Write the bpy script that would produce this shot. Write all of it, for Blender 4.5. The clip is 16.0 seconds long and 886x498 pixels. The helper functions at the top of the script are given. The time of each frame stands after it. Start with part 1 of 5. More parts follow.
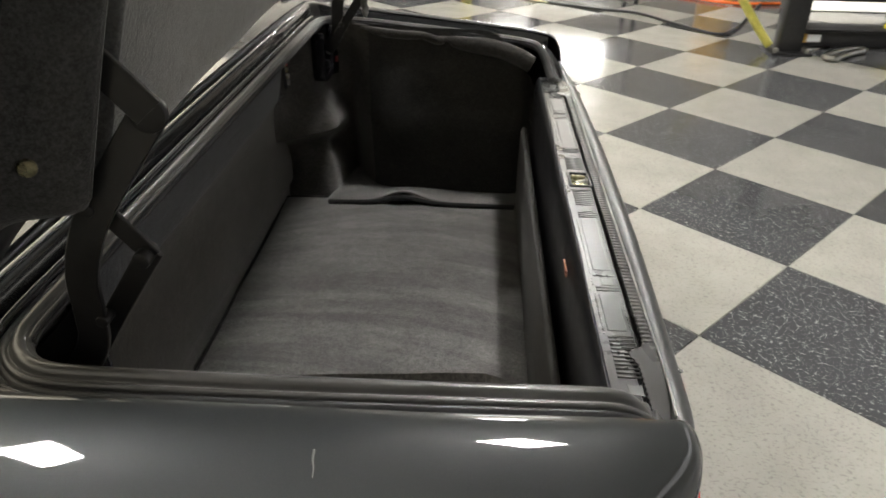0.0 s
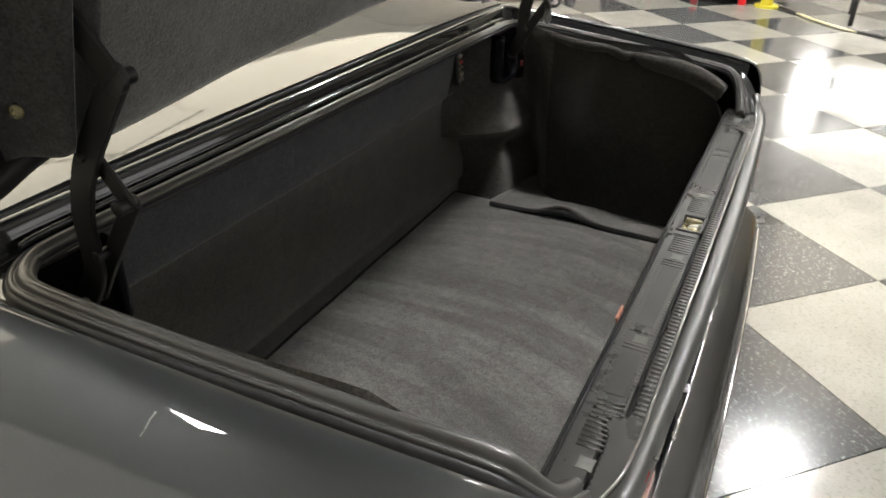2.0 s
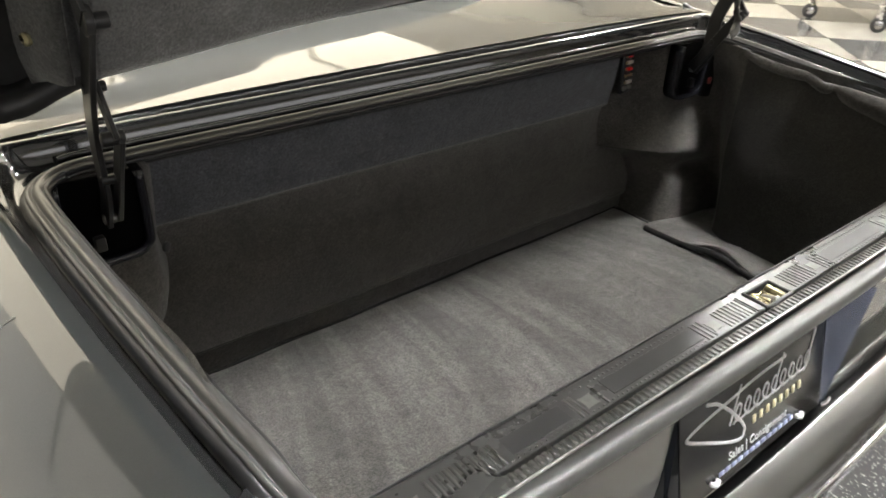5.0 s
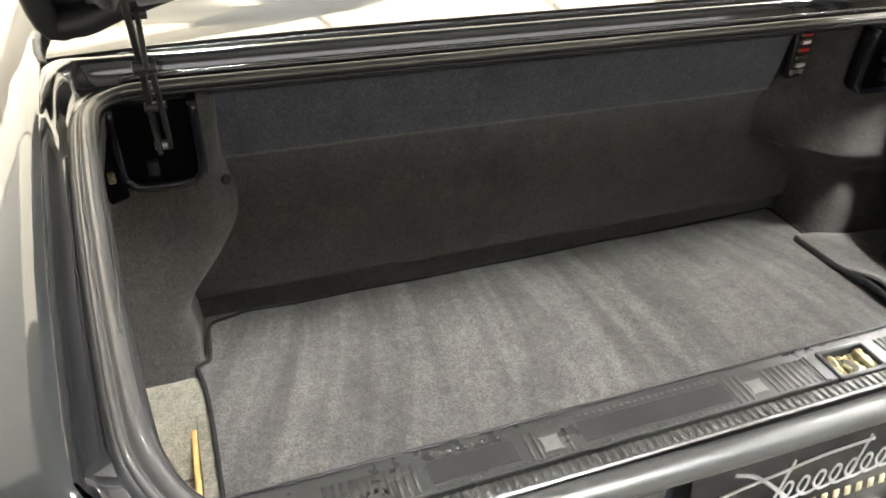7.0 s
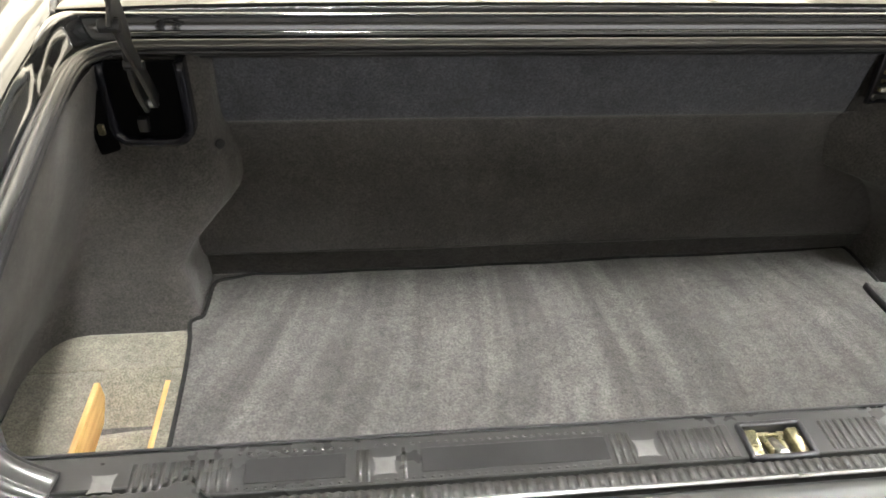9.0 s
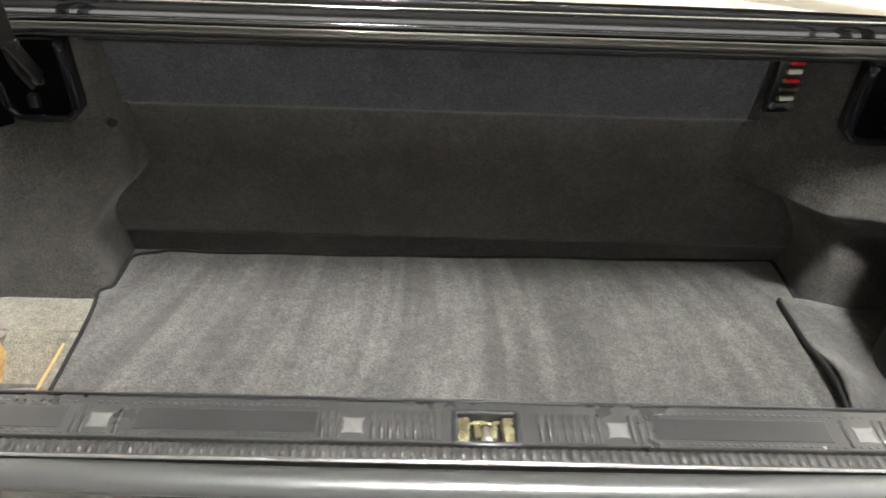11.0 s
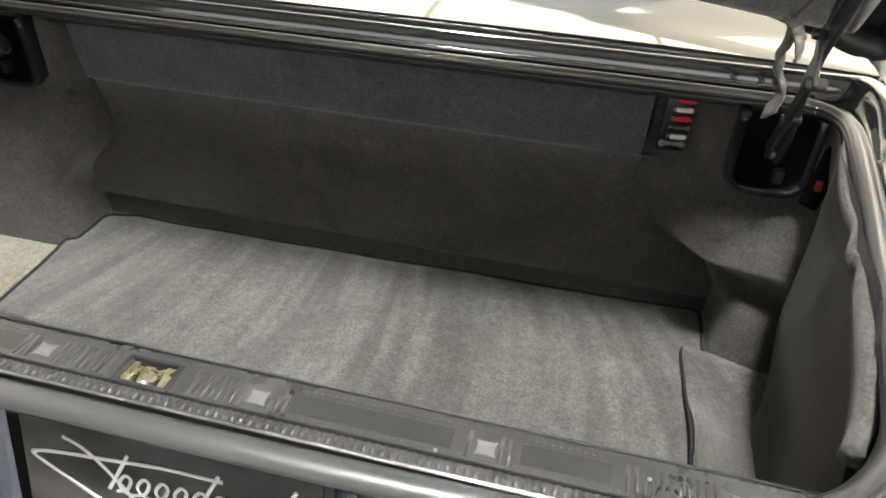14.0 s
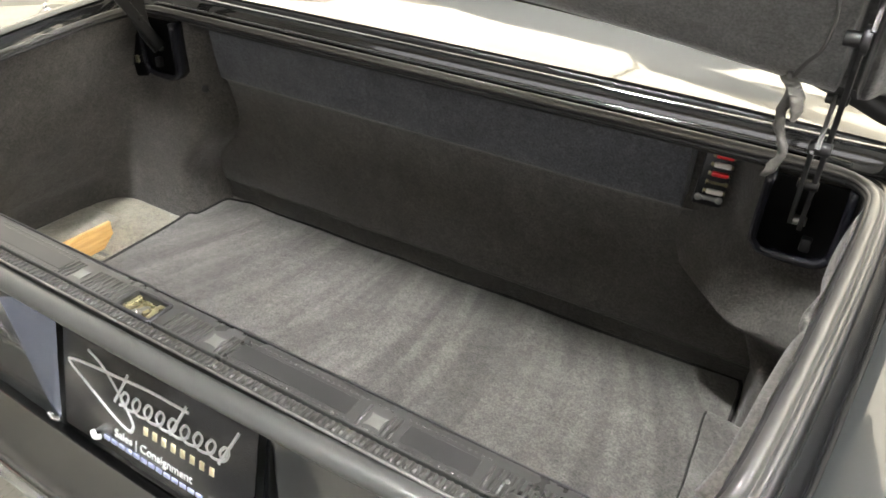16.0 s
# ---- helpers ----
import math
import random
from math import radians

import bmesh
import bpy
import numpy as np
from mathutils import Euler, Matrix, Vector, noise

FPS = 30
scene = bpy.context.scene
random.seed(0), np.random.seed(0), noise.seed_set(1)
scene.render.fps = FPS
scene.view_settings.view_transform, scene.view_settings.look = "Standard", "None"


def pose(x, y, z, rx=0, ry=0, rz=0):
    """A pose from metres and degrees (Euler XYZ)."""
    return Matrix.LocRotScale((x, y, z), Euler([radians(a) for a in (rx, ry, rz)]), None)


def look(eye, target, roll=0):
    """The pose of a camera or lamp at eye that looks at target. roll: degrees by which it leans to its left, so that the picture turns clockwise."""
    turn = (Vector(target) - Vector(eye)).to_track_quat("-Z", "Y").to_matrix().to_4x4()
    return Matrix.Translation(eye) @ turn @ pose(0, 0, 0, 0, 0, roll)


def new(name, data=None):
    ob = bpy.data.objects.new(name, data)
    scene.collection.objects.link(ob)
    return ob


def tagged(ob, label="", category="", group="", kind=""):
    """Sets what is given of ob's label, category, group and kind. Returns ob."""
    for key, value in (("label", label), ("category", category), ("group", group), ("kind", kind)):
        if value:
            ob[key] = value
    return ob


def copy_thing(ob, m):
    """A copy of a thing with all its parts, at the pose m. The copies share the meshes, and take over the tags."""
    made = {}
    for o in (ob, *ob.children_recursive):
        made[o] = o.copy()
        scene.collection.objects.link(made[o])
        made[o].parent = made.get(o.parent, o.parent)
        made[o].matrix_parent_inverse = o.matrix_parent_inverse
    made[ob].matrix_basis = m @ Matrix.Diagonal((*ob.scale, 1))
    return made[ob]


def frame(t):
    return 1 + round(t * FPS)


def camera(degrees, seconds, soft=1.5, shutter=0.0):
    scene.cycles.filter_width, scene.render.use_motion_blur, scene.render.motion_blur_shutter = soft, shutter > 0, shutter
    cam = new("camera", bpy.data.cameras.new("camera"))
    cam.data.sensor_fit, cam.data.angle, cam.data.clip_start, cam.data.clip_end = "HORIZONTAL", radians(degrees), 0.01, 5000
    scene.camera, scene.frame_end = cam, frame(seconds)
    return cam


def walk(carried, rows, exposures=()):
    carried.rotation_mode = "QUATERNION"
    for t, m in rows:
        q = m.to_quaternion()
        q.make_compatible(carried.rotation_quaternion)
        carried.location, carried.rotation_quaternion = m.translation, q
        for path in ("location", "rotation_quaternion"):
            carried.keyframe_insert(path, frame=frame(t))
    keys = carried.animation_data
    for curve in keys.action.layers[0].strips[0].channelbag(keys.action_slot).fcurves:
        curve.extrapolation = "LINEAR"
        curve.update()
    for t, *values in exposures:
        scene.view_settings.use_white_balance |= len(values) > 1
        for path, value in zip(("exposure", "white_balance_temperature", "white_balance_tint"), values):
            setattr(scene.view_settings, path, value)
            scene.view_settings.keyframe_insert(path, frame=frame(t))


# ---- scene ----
cam = camera(63.8, 16.0, 1.7, 0.4)
PATH = [
    (0, (-1.015, 0.162, 1.172), (0.72, 0.241, 0.179), 1.0),
    (0.5, (-1.003, 0.107, 1.17), (0.708, 0.397, 0.177), 1.0),
    (1, (-0.983, 0.046, 1.169), (0.675, 0.529, 0.161), 1.2),
    (1.5, (-0.955, -0.017, 1.168), (0.656, 0.609, 0.162), 1.2),
    (2, (-0.922, -0.079, 1.167), (0.636, 0.692, 0.178), 1.2),
    (2.5, (-0.887, -0.132, 1.166), (0.604, 0.766, 0.18), 1.1),
    (3, (-0.852, -0.175, 1.165), (0.568, 0.823, 0.17), 1.1),
    (3.2, (-0.837, -0.191, 1.166), (0.552, 0.846, 0.169), 1.1),
    (5.3, (-0.665, -0.294, 1.157), (0.337, 1.089, 0.116), 2.0),
    (5.5, (-0.638, -0.299, 1.159), (0.299, 1.108, 0.09), 1.8),
    (6, (-0.594, -0.303, 1.159), (0.242, 1.151, 0.068), 2.1),
    (6.5, (-0.551, -0.3, 1.158), (0.178, 1.189, 0.04), 2.3),
    (7, (-0.506, -0.301, 1.156), (0.079, 1.217, -0.007), 2.5),
    (7.5, (-0.456, -0.307, 1.156), (-0.006, 1.235, -0.035), 2.7),
    (8, (-0.407, -0.306, 1.156), (-0.056, 1.245, -0.058), 2.9),
    (8.2, (-0.387, -0.305, 1.155), (-0.069, 1.251, -0.061), 2.9),
    (10.3, (-0.145, -0.329, 1.159), (-0.051, 1.252, -0.062), 2.5),
    (10.5, (-0.118, -0.335, 1.162), (-0.042, 1.244, -0.062), 2.5),
    (11, (-0.047, -0.347, 1.166), (-0.009, 1.233, -0.06), 2.3),
    (11.5, (0.018, -0.355, 1.169), (0.029, 1.225, -0.058), 2.2),
    (12, (0.091, -0.359, 1.17), (0.063, 1.22, -0.058), 2.0),
    (12.5, (0.154, -0.362, 1.17), (0.08, 1.216, -0.056), 1.9),
    (13, (0.221, -0.361, 1.171), (0.081, 1.219, -0.047), 1.8),
    (13.5, (0.291, -0.356, 1.172), (0.039, 1.213, -0.043), 1.8),
    (14, (0.338, -0.356, 1.175), (-0.03, 1.217, -0.004), 2.0),
    (14.5, (0.388, -0.355, 1.176), (-0.095, 1.199, 0.013), 2.0),
    (15, (0.459, -0.353, 1.178), (-0.154, 1.171, 0.037), 1.9),
    (15.5, (0.514, -0.349, 1.181), (-0.226, 1.137, 0.065), 2.0),
    (16, (0.557, -0.345, 1.183), (-0.289, 1.103, 0.092), 2.0),
]
STOPS = [(0, -0.3), (3.0, 0.05), (5.3, 0.63), (7.0, 1.10), (16.0, 1.05)]
walk(cam, [(t, look(eye, target, roll)) for t, eye, target, roll in PATH], STOPS)

# ---- light ----
world = bpy.data.worlds.new("world")
scene.world = world
world.use_nodes = True
world.node_tree.nodes["Background"].inputs["Color"].default_value = (0.8, 0.85, 0.9, 1)
world.node_tree.nodes["Background"].inputs["Strength"].default_value = 0.01
PANEL_GLOW, WINDOW_GLOW, NORTH_FILL_GLOW, CEILING_GLOW, CREAM_FILL_GLOW, SOUTH_FILL_GLOW = 430.0, 22.0, 1.8, 1.0, 3.1, 1.35


# ---- materials ----
class Mat:
    """A small builder for node materials in object space."""

    def __init__(self, name, base, rough=0.5, metal=0.0, coat=0.0):
        self.m = bpy.data.materials.new(name)
        self.m.use_nodes = True
        self.n, self.l = self.m.node_tree.nodes, self.m.node_tree.links
        self.b = self.n["Principled BSDF"]
        self.b.inputs["Base Color"].default_value = (*base, 1)
        self.b.inputs["Roughness"].default_value = rough
        self.b.inputs["Metallic"].default_value = metal
        self.b.inputs["Coat Weight"].default_value = coat
        self.b.inputs["Coat Roughness"].default_value = 0.03
        self.at = self.n.new("ShaderNodeNewGeometry").outputs["Position"]

    def tex(self, scale, detail=4.0, rough=0.6, stretch=None, distort=0.0):
        t = self.n.new("ShaderNodeTexNoise")
        t.inputs["Scale"].default_value, t.inputs["Detail"].default_value = scale, detail
        t.inputs["Roughness"].default_value, t.inputs["Distortion"].default_value = rough, distort
        at = self.at
        if stretch:
            mp = self.n.new("ShaderNodeMapping")
            mp.inputs["Scale"].default_value = stretch
            self.l.new(at, mp.inputs["Vector"])
            at = mp.outputs["Vector"]
        self.l.new(at, t.inputs["Vector"])
        return t.outputs["Fac"]

    def ramp(self, fac, stops):
        r = self.n.new("ShaderNodeValToRGB")
        while len(r.color_ramp.elements) < len(stops):
            r.color_ramp.elements.new(0.5)
        for e, (p, c) in zip(r.color_ramp.elements, stops):
            e.position, e.color = p, (*(c if isinstance(c, tuple) else (c, c, c)), 1)
        self.l.new(fac, r.inputs["Fac"])
        return r.outputs["Color"]

    def mix(self, a, b, fac=1.0, mode="MULTIPLY"):
        x = self.n.new("ShaderNodeMix")
        x.data_type, x.blend_type = "RGBA", mode
        for sock, v in ((x.inputs[0], fac), (x.inputs[6], a), (x.inputs[7], b)):
            if isinstance(v, bpy.types.NodeSocket):
                self.l.new(v, sock)
            else:
                sock.default_value = (*v, 1) if isinstance(v, tuple) else v
        return x.outputs[2]

    def colour(self, sock):
        self.l.new(sock, self.b.inputs["Base Color"])
        return self

    def rough(self, sock):
        self.l.new(sock, self.b.inputs["Roughness"])
        return self

    def bump(self, sock, strength=0.3, distance=0.002):
        p = self.n.new("ShaderNodeBump")
        p.inputs["Strength"].default_value, p.inputs["Distance"].default_value = strength, distance
        if self.b.inputs["Normal"].links:
            self.l.new(self.b.inputs["Normal"].links[0].from_socket, p.inputs["Normal"])
        self.l.new(sock, p.inputs["Height"])
        self.l.new(p.outputs["Normal"], self.b.inputs["Normal"])
        return self


def carpet(name, base, streaks=False, fibre=330.0, sheen=0.35, nap=False, shine=None):
    """Cut-pile carpet: fibres, soft blotches, and the strokes that a vacuum cleaner leaves."""
    k = Mat(name, base, 0.95)
    dark, light = tuple(v * 0.58 for v in base), tuple(v * 1.44 for v in base)
    col = k.ramp(k.tex(fibre, 3.0, 0.7), [(0.36, dark), (0.64, light)])
    col = k.mix(col, k.ramp(k.tex(16.0, 5.0), [(0.3, 0.76), (0.7, 1.2)]))
    col = k.mix(col, k.ramp(k.tex(90.0, 3.0), [(0.32, 0.82), (0.68, 1.16)]))
    if nap:
        # Broad strokes where the pile lies the other way.
        col = k.mix(col, k.ramp(k.tex(1.0, 2.0, 0.5, (3.2, 3.2, 9.0), 0.5), [(0.40, 0.62), (0.50, 0.95), (0.62, 1.12)]))
    if streaks:
        # Strokes that bow along y, drawn as noise over a bent coordinate.
        cut = k.n.new("ShaderNodeSeparateXYZ")
        k.l.new(k.at, cut.inputs[0])

        def calc(op, p, q):
            m = k.n.new("ShaderNodeMath")
            m.operation = op
            for sock, v in zip(m.inputs, (p, q)):
                if isinstance(v, bpy.types.NodeSocket):
                    k.l.new(v, sock)
                else:
                    sock.default_value = v
            return m.outputs[0]

        x, y = cut.outputs[0], cut.outputs[1]
        bow = calc("MULTIPLY", calc("POWER", calc("ABSOLUTE", calc("SUBTRACT", y, 0.28), 0.0), 2.0), calc("ADD", calc("MULTIPLY", x, 1.3), 0.75))
        lean = calc("MULTIPLY", calc("MULTIPLY", y, calc("SUBTRACT", x, 0.5)), 0.5)
        u = calc("ADD", x, calc("ADD", bow, lean))
        for across, along, lo, hi in ((15.0, 1.8, 0.80, 1.20), (34.0, 4.0, 0.91, 1.09)):
            v = k.n.new("ShaderNodeCombineXYZ")
            k.l.new(calc("MULTIPLY", u, across), v.inputs[0])
            k.l.new(calc("MULTIPLY", y, along), v.inputs[1])
            t = k.n.new("ShaderNodeTexNoise")
            t.inputs["Scale"].default_value, t.inputs["Detail"].default_value, t.inputs["Distortion"].default_value = 1.0, 1.0, 0.15
            k.l.new(v.outputs[0], t.inputs["Vector"])
            col = k.mix(col, k.ramp(t.outputs["Fac"], [(0.43, lo), (0.488, 0.95), (0.512, 1.05), (0.58, hi)]))
    k.colour(col).bump(k.tex(fibre, 3.0, 0.7), 0.42, 0.003).bump(k.tex(45.0, 3.0), 0.25, 0.004)
    k.b.inputs["Sheen Weight"].default_value = sheen
    k.b.inputs["Specular IOR Level"].default_value = 0.5 if sheen else 0.1
    k.b.inputs["Sheen Roughness"].default_value = 0.5
    if shine:
        k.b.inputs["Roughness"].default_value, k.b.inputs["Specular IOR Level"].default_value = shine
    return k.m


def painted(name, base):
    k = Mat(name, base, 0.36, 0.04, 1.0)
    k.b.inputs["Specular IOR Level"].default_value = 0.08
    flake = k.tex(1400.0, 1.0)
    k.colour(k.mix(k.ramp(flake, [(0.35, tuple(v * 0.92 for v in base)), (0.7, tuple(v * 1.08 for v in base))]),
                   k.ramp(k.tex(2.0, 2.0), [(0.3, 0.96), (0.7, 1.04)])))
    k.rough(k.ramp(k.tex(3.0, 3.0, 0.5), [(0.3, 0.36), (0.7, 0.42)]))
    return k.m


def plain(name, base, rough, metal=0.0, wear=0.25, size=40.0, bump=0.0, coat=0.0):
    k = Mat(name, base, rough, metal, coat)
    fac = k.tex(size, 5.0, 0.65)
    k.colour(k.ramp(fac, [(0.3, tuple(v * (1 - wear) for v in base)), (0.72, tuple(min(1, v * (1 + wear)) for v in base))]))
    k.rough(k.ramp(k.tex(size * 0.35, 6.0, 0.7), [(0.25, max(0.02, rough * 0.85)), (0.8, min(1, rough * 1.18))]))
    if bump:
        k.bump(k.tex(size * 6, 3.0), bump, 0.001)
    return k.m


def glow(name, col, strength):
    m = bpy.data.materials.new(name)
    m.use_nodes = True
    b = m.node_tree.nodes["Principled BSDF"]
    b.inputs["Base Color"].default_value = (0.8, 0.8, 0.8, 1)
    b.inputs["Emission Color"].default_value, b.inputs["Emission Strength"].default_value = (*col, 1), strength
    return m


def vinyl(name, base, fleck, amount):
    """Polished vinyl floor tile with chips of a second colour; the shade differs a little from tile to tile."""
    k = Mat(name, base, 0.12)
    chips = k.ramp(k.tex(170.0, 3.0, 0.7, (1.0, 0.5, 1.0), 0.4), [(amount, 0.0), (amount + 0.03, 1.0)])
    info = k.n.new("ShaderNodeObjectInfo")
    col = k.mix(base, fleck, chips, "MIX")
    col = k.mix(col, k.ramp(info.outputs["Random"], [(0.0, 0.88), (1.0, 1.08)]))
    isle = k.n.new("ShaderNodeNewGeometry")
    col = k.mix(col, k.ramp(isle.outputs["Random Per Island"], [(0.0, 0.92), (1.0, 1.05)]))
    col = k.mix(col, k.ramp(k.tex(6.0, 5.0), [(0.3, 0.9), (0.7, 1.06)]))
    k.colour(col).rough(k.ramp(k.tex(3.0, 6.0, 0.7), [(0.3, 0.10), (0.7, 0.22)]))
    k.bump(k.tex(30.0, 3.0), 0.06, 0.001)
    return k.m


PAINT = painted("grey green metallic paint", (0.0275, 0.030, 0.0305))
RUBBER = plain("black rubber", (0.022, 0.022, 0.023), 0.45, 0, 0.3, 60)
SEAL = plain("grey rubber seal", (0.060, 0.059, 0.057), 0.36, 0, 0.07, 60, 0, 0.18)
PLASTIC = plain("black plastic", (0.012, 0.0125, 0.015), 0.38, 0, 0.35, 50, 0.15)
NAVY = plain("navy black plastic", (0.010, 0.0105, 0.015), 0.24, 0, 0.2, 30)
SILL_PLASTIC = plain("worn dark plastic", (0.038, 0.038, 0.037), 0.28, 0, 0.14, 9)
SILL_INSET = plain("smooth black plastic inset", (0.026, 0.026, 0.026), 0.30, 0, 0.2, 14)
SILL_GREY = plain("grey plastic pad", (0.12, 0.12, 0.114), 0.5, 0, 0.2, 90)
STEEL = plain("blackened steel", (0.014, 0.014, 0.015), 0.4, 0.0, 0.4, 40, 0.1)
BARE = plain("bare steel", (0.45, 0.45, 0.44), 0.3, 1.0, 0.3, 60)
CHROME = plain("chrome", (0.55, 0.55, 0.56), 0.10, 1.0, 0.05, 8)
# Polished metal whose blue is a reflection put into the base colour.
WEDGE = plain("polished metal tinted with a blue reflection", (0.30, 0.33, 0.43), 0.20, 1.0, 0.04, 4)
PEACH = plain("peach plastic", (0.55, 0.25, 0.17), 0.5, 0, 0.15, 60)
LIP = plain("satin grey metallic lip", (0.105, 0.107, 0.106), 0.36, 0.65, 0.06, 8)
BUMPER = plain("satin grey chrome", (0.29, 0.293, 0.30), 0.22, 1.0, 0.06, 6)
GLOSS = plain("dark glossy inner paint", (0.031, 0.032, 0.034), 0.15, 0.4, 0.08, 6, 0, 1.0)
RIB_PLASTIC = plain("dusty plastic rib tops", (0.038, 0.037, 0.0355), 0.36, 0, 0.3, 60)
BRASS = plain("yellow zinc plating", (0.34, 0.31, 0.19), 0.28, 0.85, 0.6, 160)
WOOD = Mat("plywood", (0.62, 0.38, 0.13), 0.6)
WOOD.colour(WOOD.ramp(WOOD.tex(18.0, 5.0, 0.6, (6, 0.6, 6), 0.5), [(0.3, (0.5, 0.28, 0.08)), (0.7, (0.75, 0.5, 0.2))])).bump(WOOD.tex(60, 3.0, 0.6, (6, 0.6, 6)), 0.2)
WOOD = WOOD.m
MAT_PILE = carpet("charcoal mat pile", (0.085, 0.082, 0.077), True)
LINING = carpet("charcoal lining felt", (0.061, 0.0575, 0.053))
BAND = carpet("blue grey lining felt", (0.061, 0.064, 0.074))
SIDE_FELT = carpet("charcoal side felt", (0.060, 0.0565, 0.0515), sheen=0.15)
# Side felt made near black, so its colour carries the shade.
SHADED_FELT = carpet("near-black felt with shade in its colour", (0.026, 0.025, 0.023), sheen=0.1)
# Darker copy of the lid felt for the pad's shaded sides.
PAD_SHADE_FELT = carpet("pad felt darkened for shade", (0.046, 0.046, 0.046), sheen=0.25)
LID_FELT = carpet("dark grey lid felt", (0.105, 0.105, 0.106), sheen=1.0, nap=True, shine=(0.6, 0.8))
BEIGE = carpet("beige carpet", (0.20, 0.188, 0.148), fibre=420.0)
BINDING = plain("black cloth binding", (0.012, 0.012, 0.012), 0.85, 0, 0.3, 200, 0.3)
LENS = plain("red lens", (0.55, 0.012, 0.01), 0.12, 0, 0.15, 30, 0, 1.0)
PLATE = plain("black printed plate", (0.010, 0.010, 0.011), 0.20, 0, 0.05, 4)
WHITE = plain("white print", (0.75, 0.76, 0.78), 0.4, 0, 0.05, 50)
CREAM = plain("cream print", (0.75, 0.68, 0.45), 0.4, 0, 0.05, 50)
PALEBLUE = plain("pale blue print", (0.45, 0.5, 0.75), 0.4, 0, 0.05, 50)
RED = plain("red fuse", (0.75, 0.02, 0.025), 0.35, 0, 0.1, 80)
DULL_RED = plain("dull red connector", (0.16, 0.015, 0.012), 0.4, 0, 0.2, 80)
IVORY = plain("ivory fuse", (0.85, 0.82, 0.76), 0.35, 0, 0.1, 80)
TAPE = plain("silver cloth tape", (0.11, 0.107, 0.10), 0.38, 0.2, 0.4, 60, 0.4)
TILE_PALE = vinyl("pale vinyl tile", (0.285, 0.277, 0.248), (0.20, 0.195, 0.175), 0.57)
TILE_DARK = vinyl("dark vinyl tile", (0.050, 0.051, 0.054), (0.36, 0.36, 0.35), 0.60)
GROUT = plain("floor bed", (0.12, 0.115, 0.1), 0.6, 0, 0.2, 12)
WALL = plain("warm grey wall paint", (0.42, 0.40, 0.36), 0.7, 0, 0.06, 3, 0.1)
CEIL = plain("white ceiling", (0.78, 0.77, 0.73), 0.8, 0, 0.05, 3, 0.1)
# Flat black that stands for deep shade in pockets, slots, pits and corners.
SHADE_BLACK = Mat("flat black for deep shade", (0.003, 0.003, 0.003), 0.9)
SHADE_BLACK.b.inputs["Specular IOR Level"].default_value = 0.05
SHADE_BLACK = SHADE_BLACK.m
DIFFUSER = glow("lamp diffuser", (1.0, 0.98, 0.95), PANEL_GLOW)
DAYLIGHT = glow("bright window", (1.0, 0.98, 0.93), WINDOW_GLOW)
# Warm glow of the unseen north band that the deck mirrors.
NORTH_FILL = glow("added north glow", (1.0, 0.87, 0.64), NORTH_FILL_GLOW)
# Glow of the unseen south band, added as fill for the trunk's front wall.
SOUTH_FILL = glow("added south fill glow", (1.0, 0.99, 1.0), SOUTH_FILL_GLOW)
# Cream glow for the ceiling panels added out of view.
CREAM_FILL = glow("added cream ceiling glow", (1.0, 0.90, 0.70), CREAM_FILL_GLOW)
SHEET = glow("luminous ceiling sheet", (1.0, 0.95, 0.83), CEILING_GLOW)
CANVAS = plain("dark green canvas", (0.022, 0.028, 0.025), 0.8, 0, 0.25, 25, 0.3)
YELLOW = plain("yellow paint", (0.6, 0.53, 0.04), 0.4, 0, 0.2, 30)
OLIVE = plain("worn olive yellow paint", (0.36, 0.33, 0.06), 0.5, 0, 0.4, 14)
ORANGE = plain("orange hose", (0.75, 0.14, 0.02), 0.45, 0, 0.1, 30)
OCHRE = plain("ochre paint", (0.6, 0.36, 0.05), 0.5, 0, 0.2, 10)


# ---- building helpers ----
def part(name, bm, material, parent=None, label=""):
    me = bpy.data.meshes.new(name)
    bmesh.ops.recalc_face_normals(bm, faces=bm.faces)
    bm.to_mesh(me)
    bm.free()
    for p in me.polygons:
        p.use_smooth = True
    me.materials.append(material)
    ob = new(name, me)
    ob.parent = parent
    if label:
        tagged(ob, label)
    return ob


def flat(ob, degrees=35):
    """Sharp edges where faces meet at more than the given angle."""
    ob.data.set_sharp_from_angle(angle=radians(degrees))
    return ob


def joint(name, label, category, group="", kind="", at=(0, 0, 0)):
    ob = new(name)
    ob.location = at
    return tagged(ob, label, category, group, kind)


def add_grid(bm, fn, us, vs):
    rows = [[bm.verts.new(fn(u, v)) for v in vs] for u in us]
    for a, b in zip(rows, rows[1:]):
        for i in range(len(vs) - 1):
            bm.faces.new((a[i], a[i + 1], b[i + 1], b[i]))
    return rows


def grid(fn, us, vs):
    bm = bmesh.new()
    add_grid(bm, fn, us, vs)
    return bm


def span(a, b, n):
    return [a + (b - a) * i / (n - 1) for i in range(n)]


def box(size, at=(0, 0, 0), bevel=0.0, seg=2, turn=None, bm=None):
    out = bm or bmesh.new()
    made = bmesh.ops.create_cube(out, size=1.0)["verts"]
    m = Matrix.Translation(at) @ (turn or Matrix.Identity(4)) @ Matrix.Diagonal((*size, 1))
    bmesh.ops.transform(out, matrix=m, verts=made)
    if bevel:
        edges = list({e for v in made for e in v.link_edges})
        bmesh.ops.bevel(out, geom=edges, offset=bevel, segments=seg, affect="EDGES", profile=0.5)
    return out


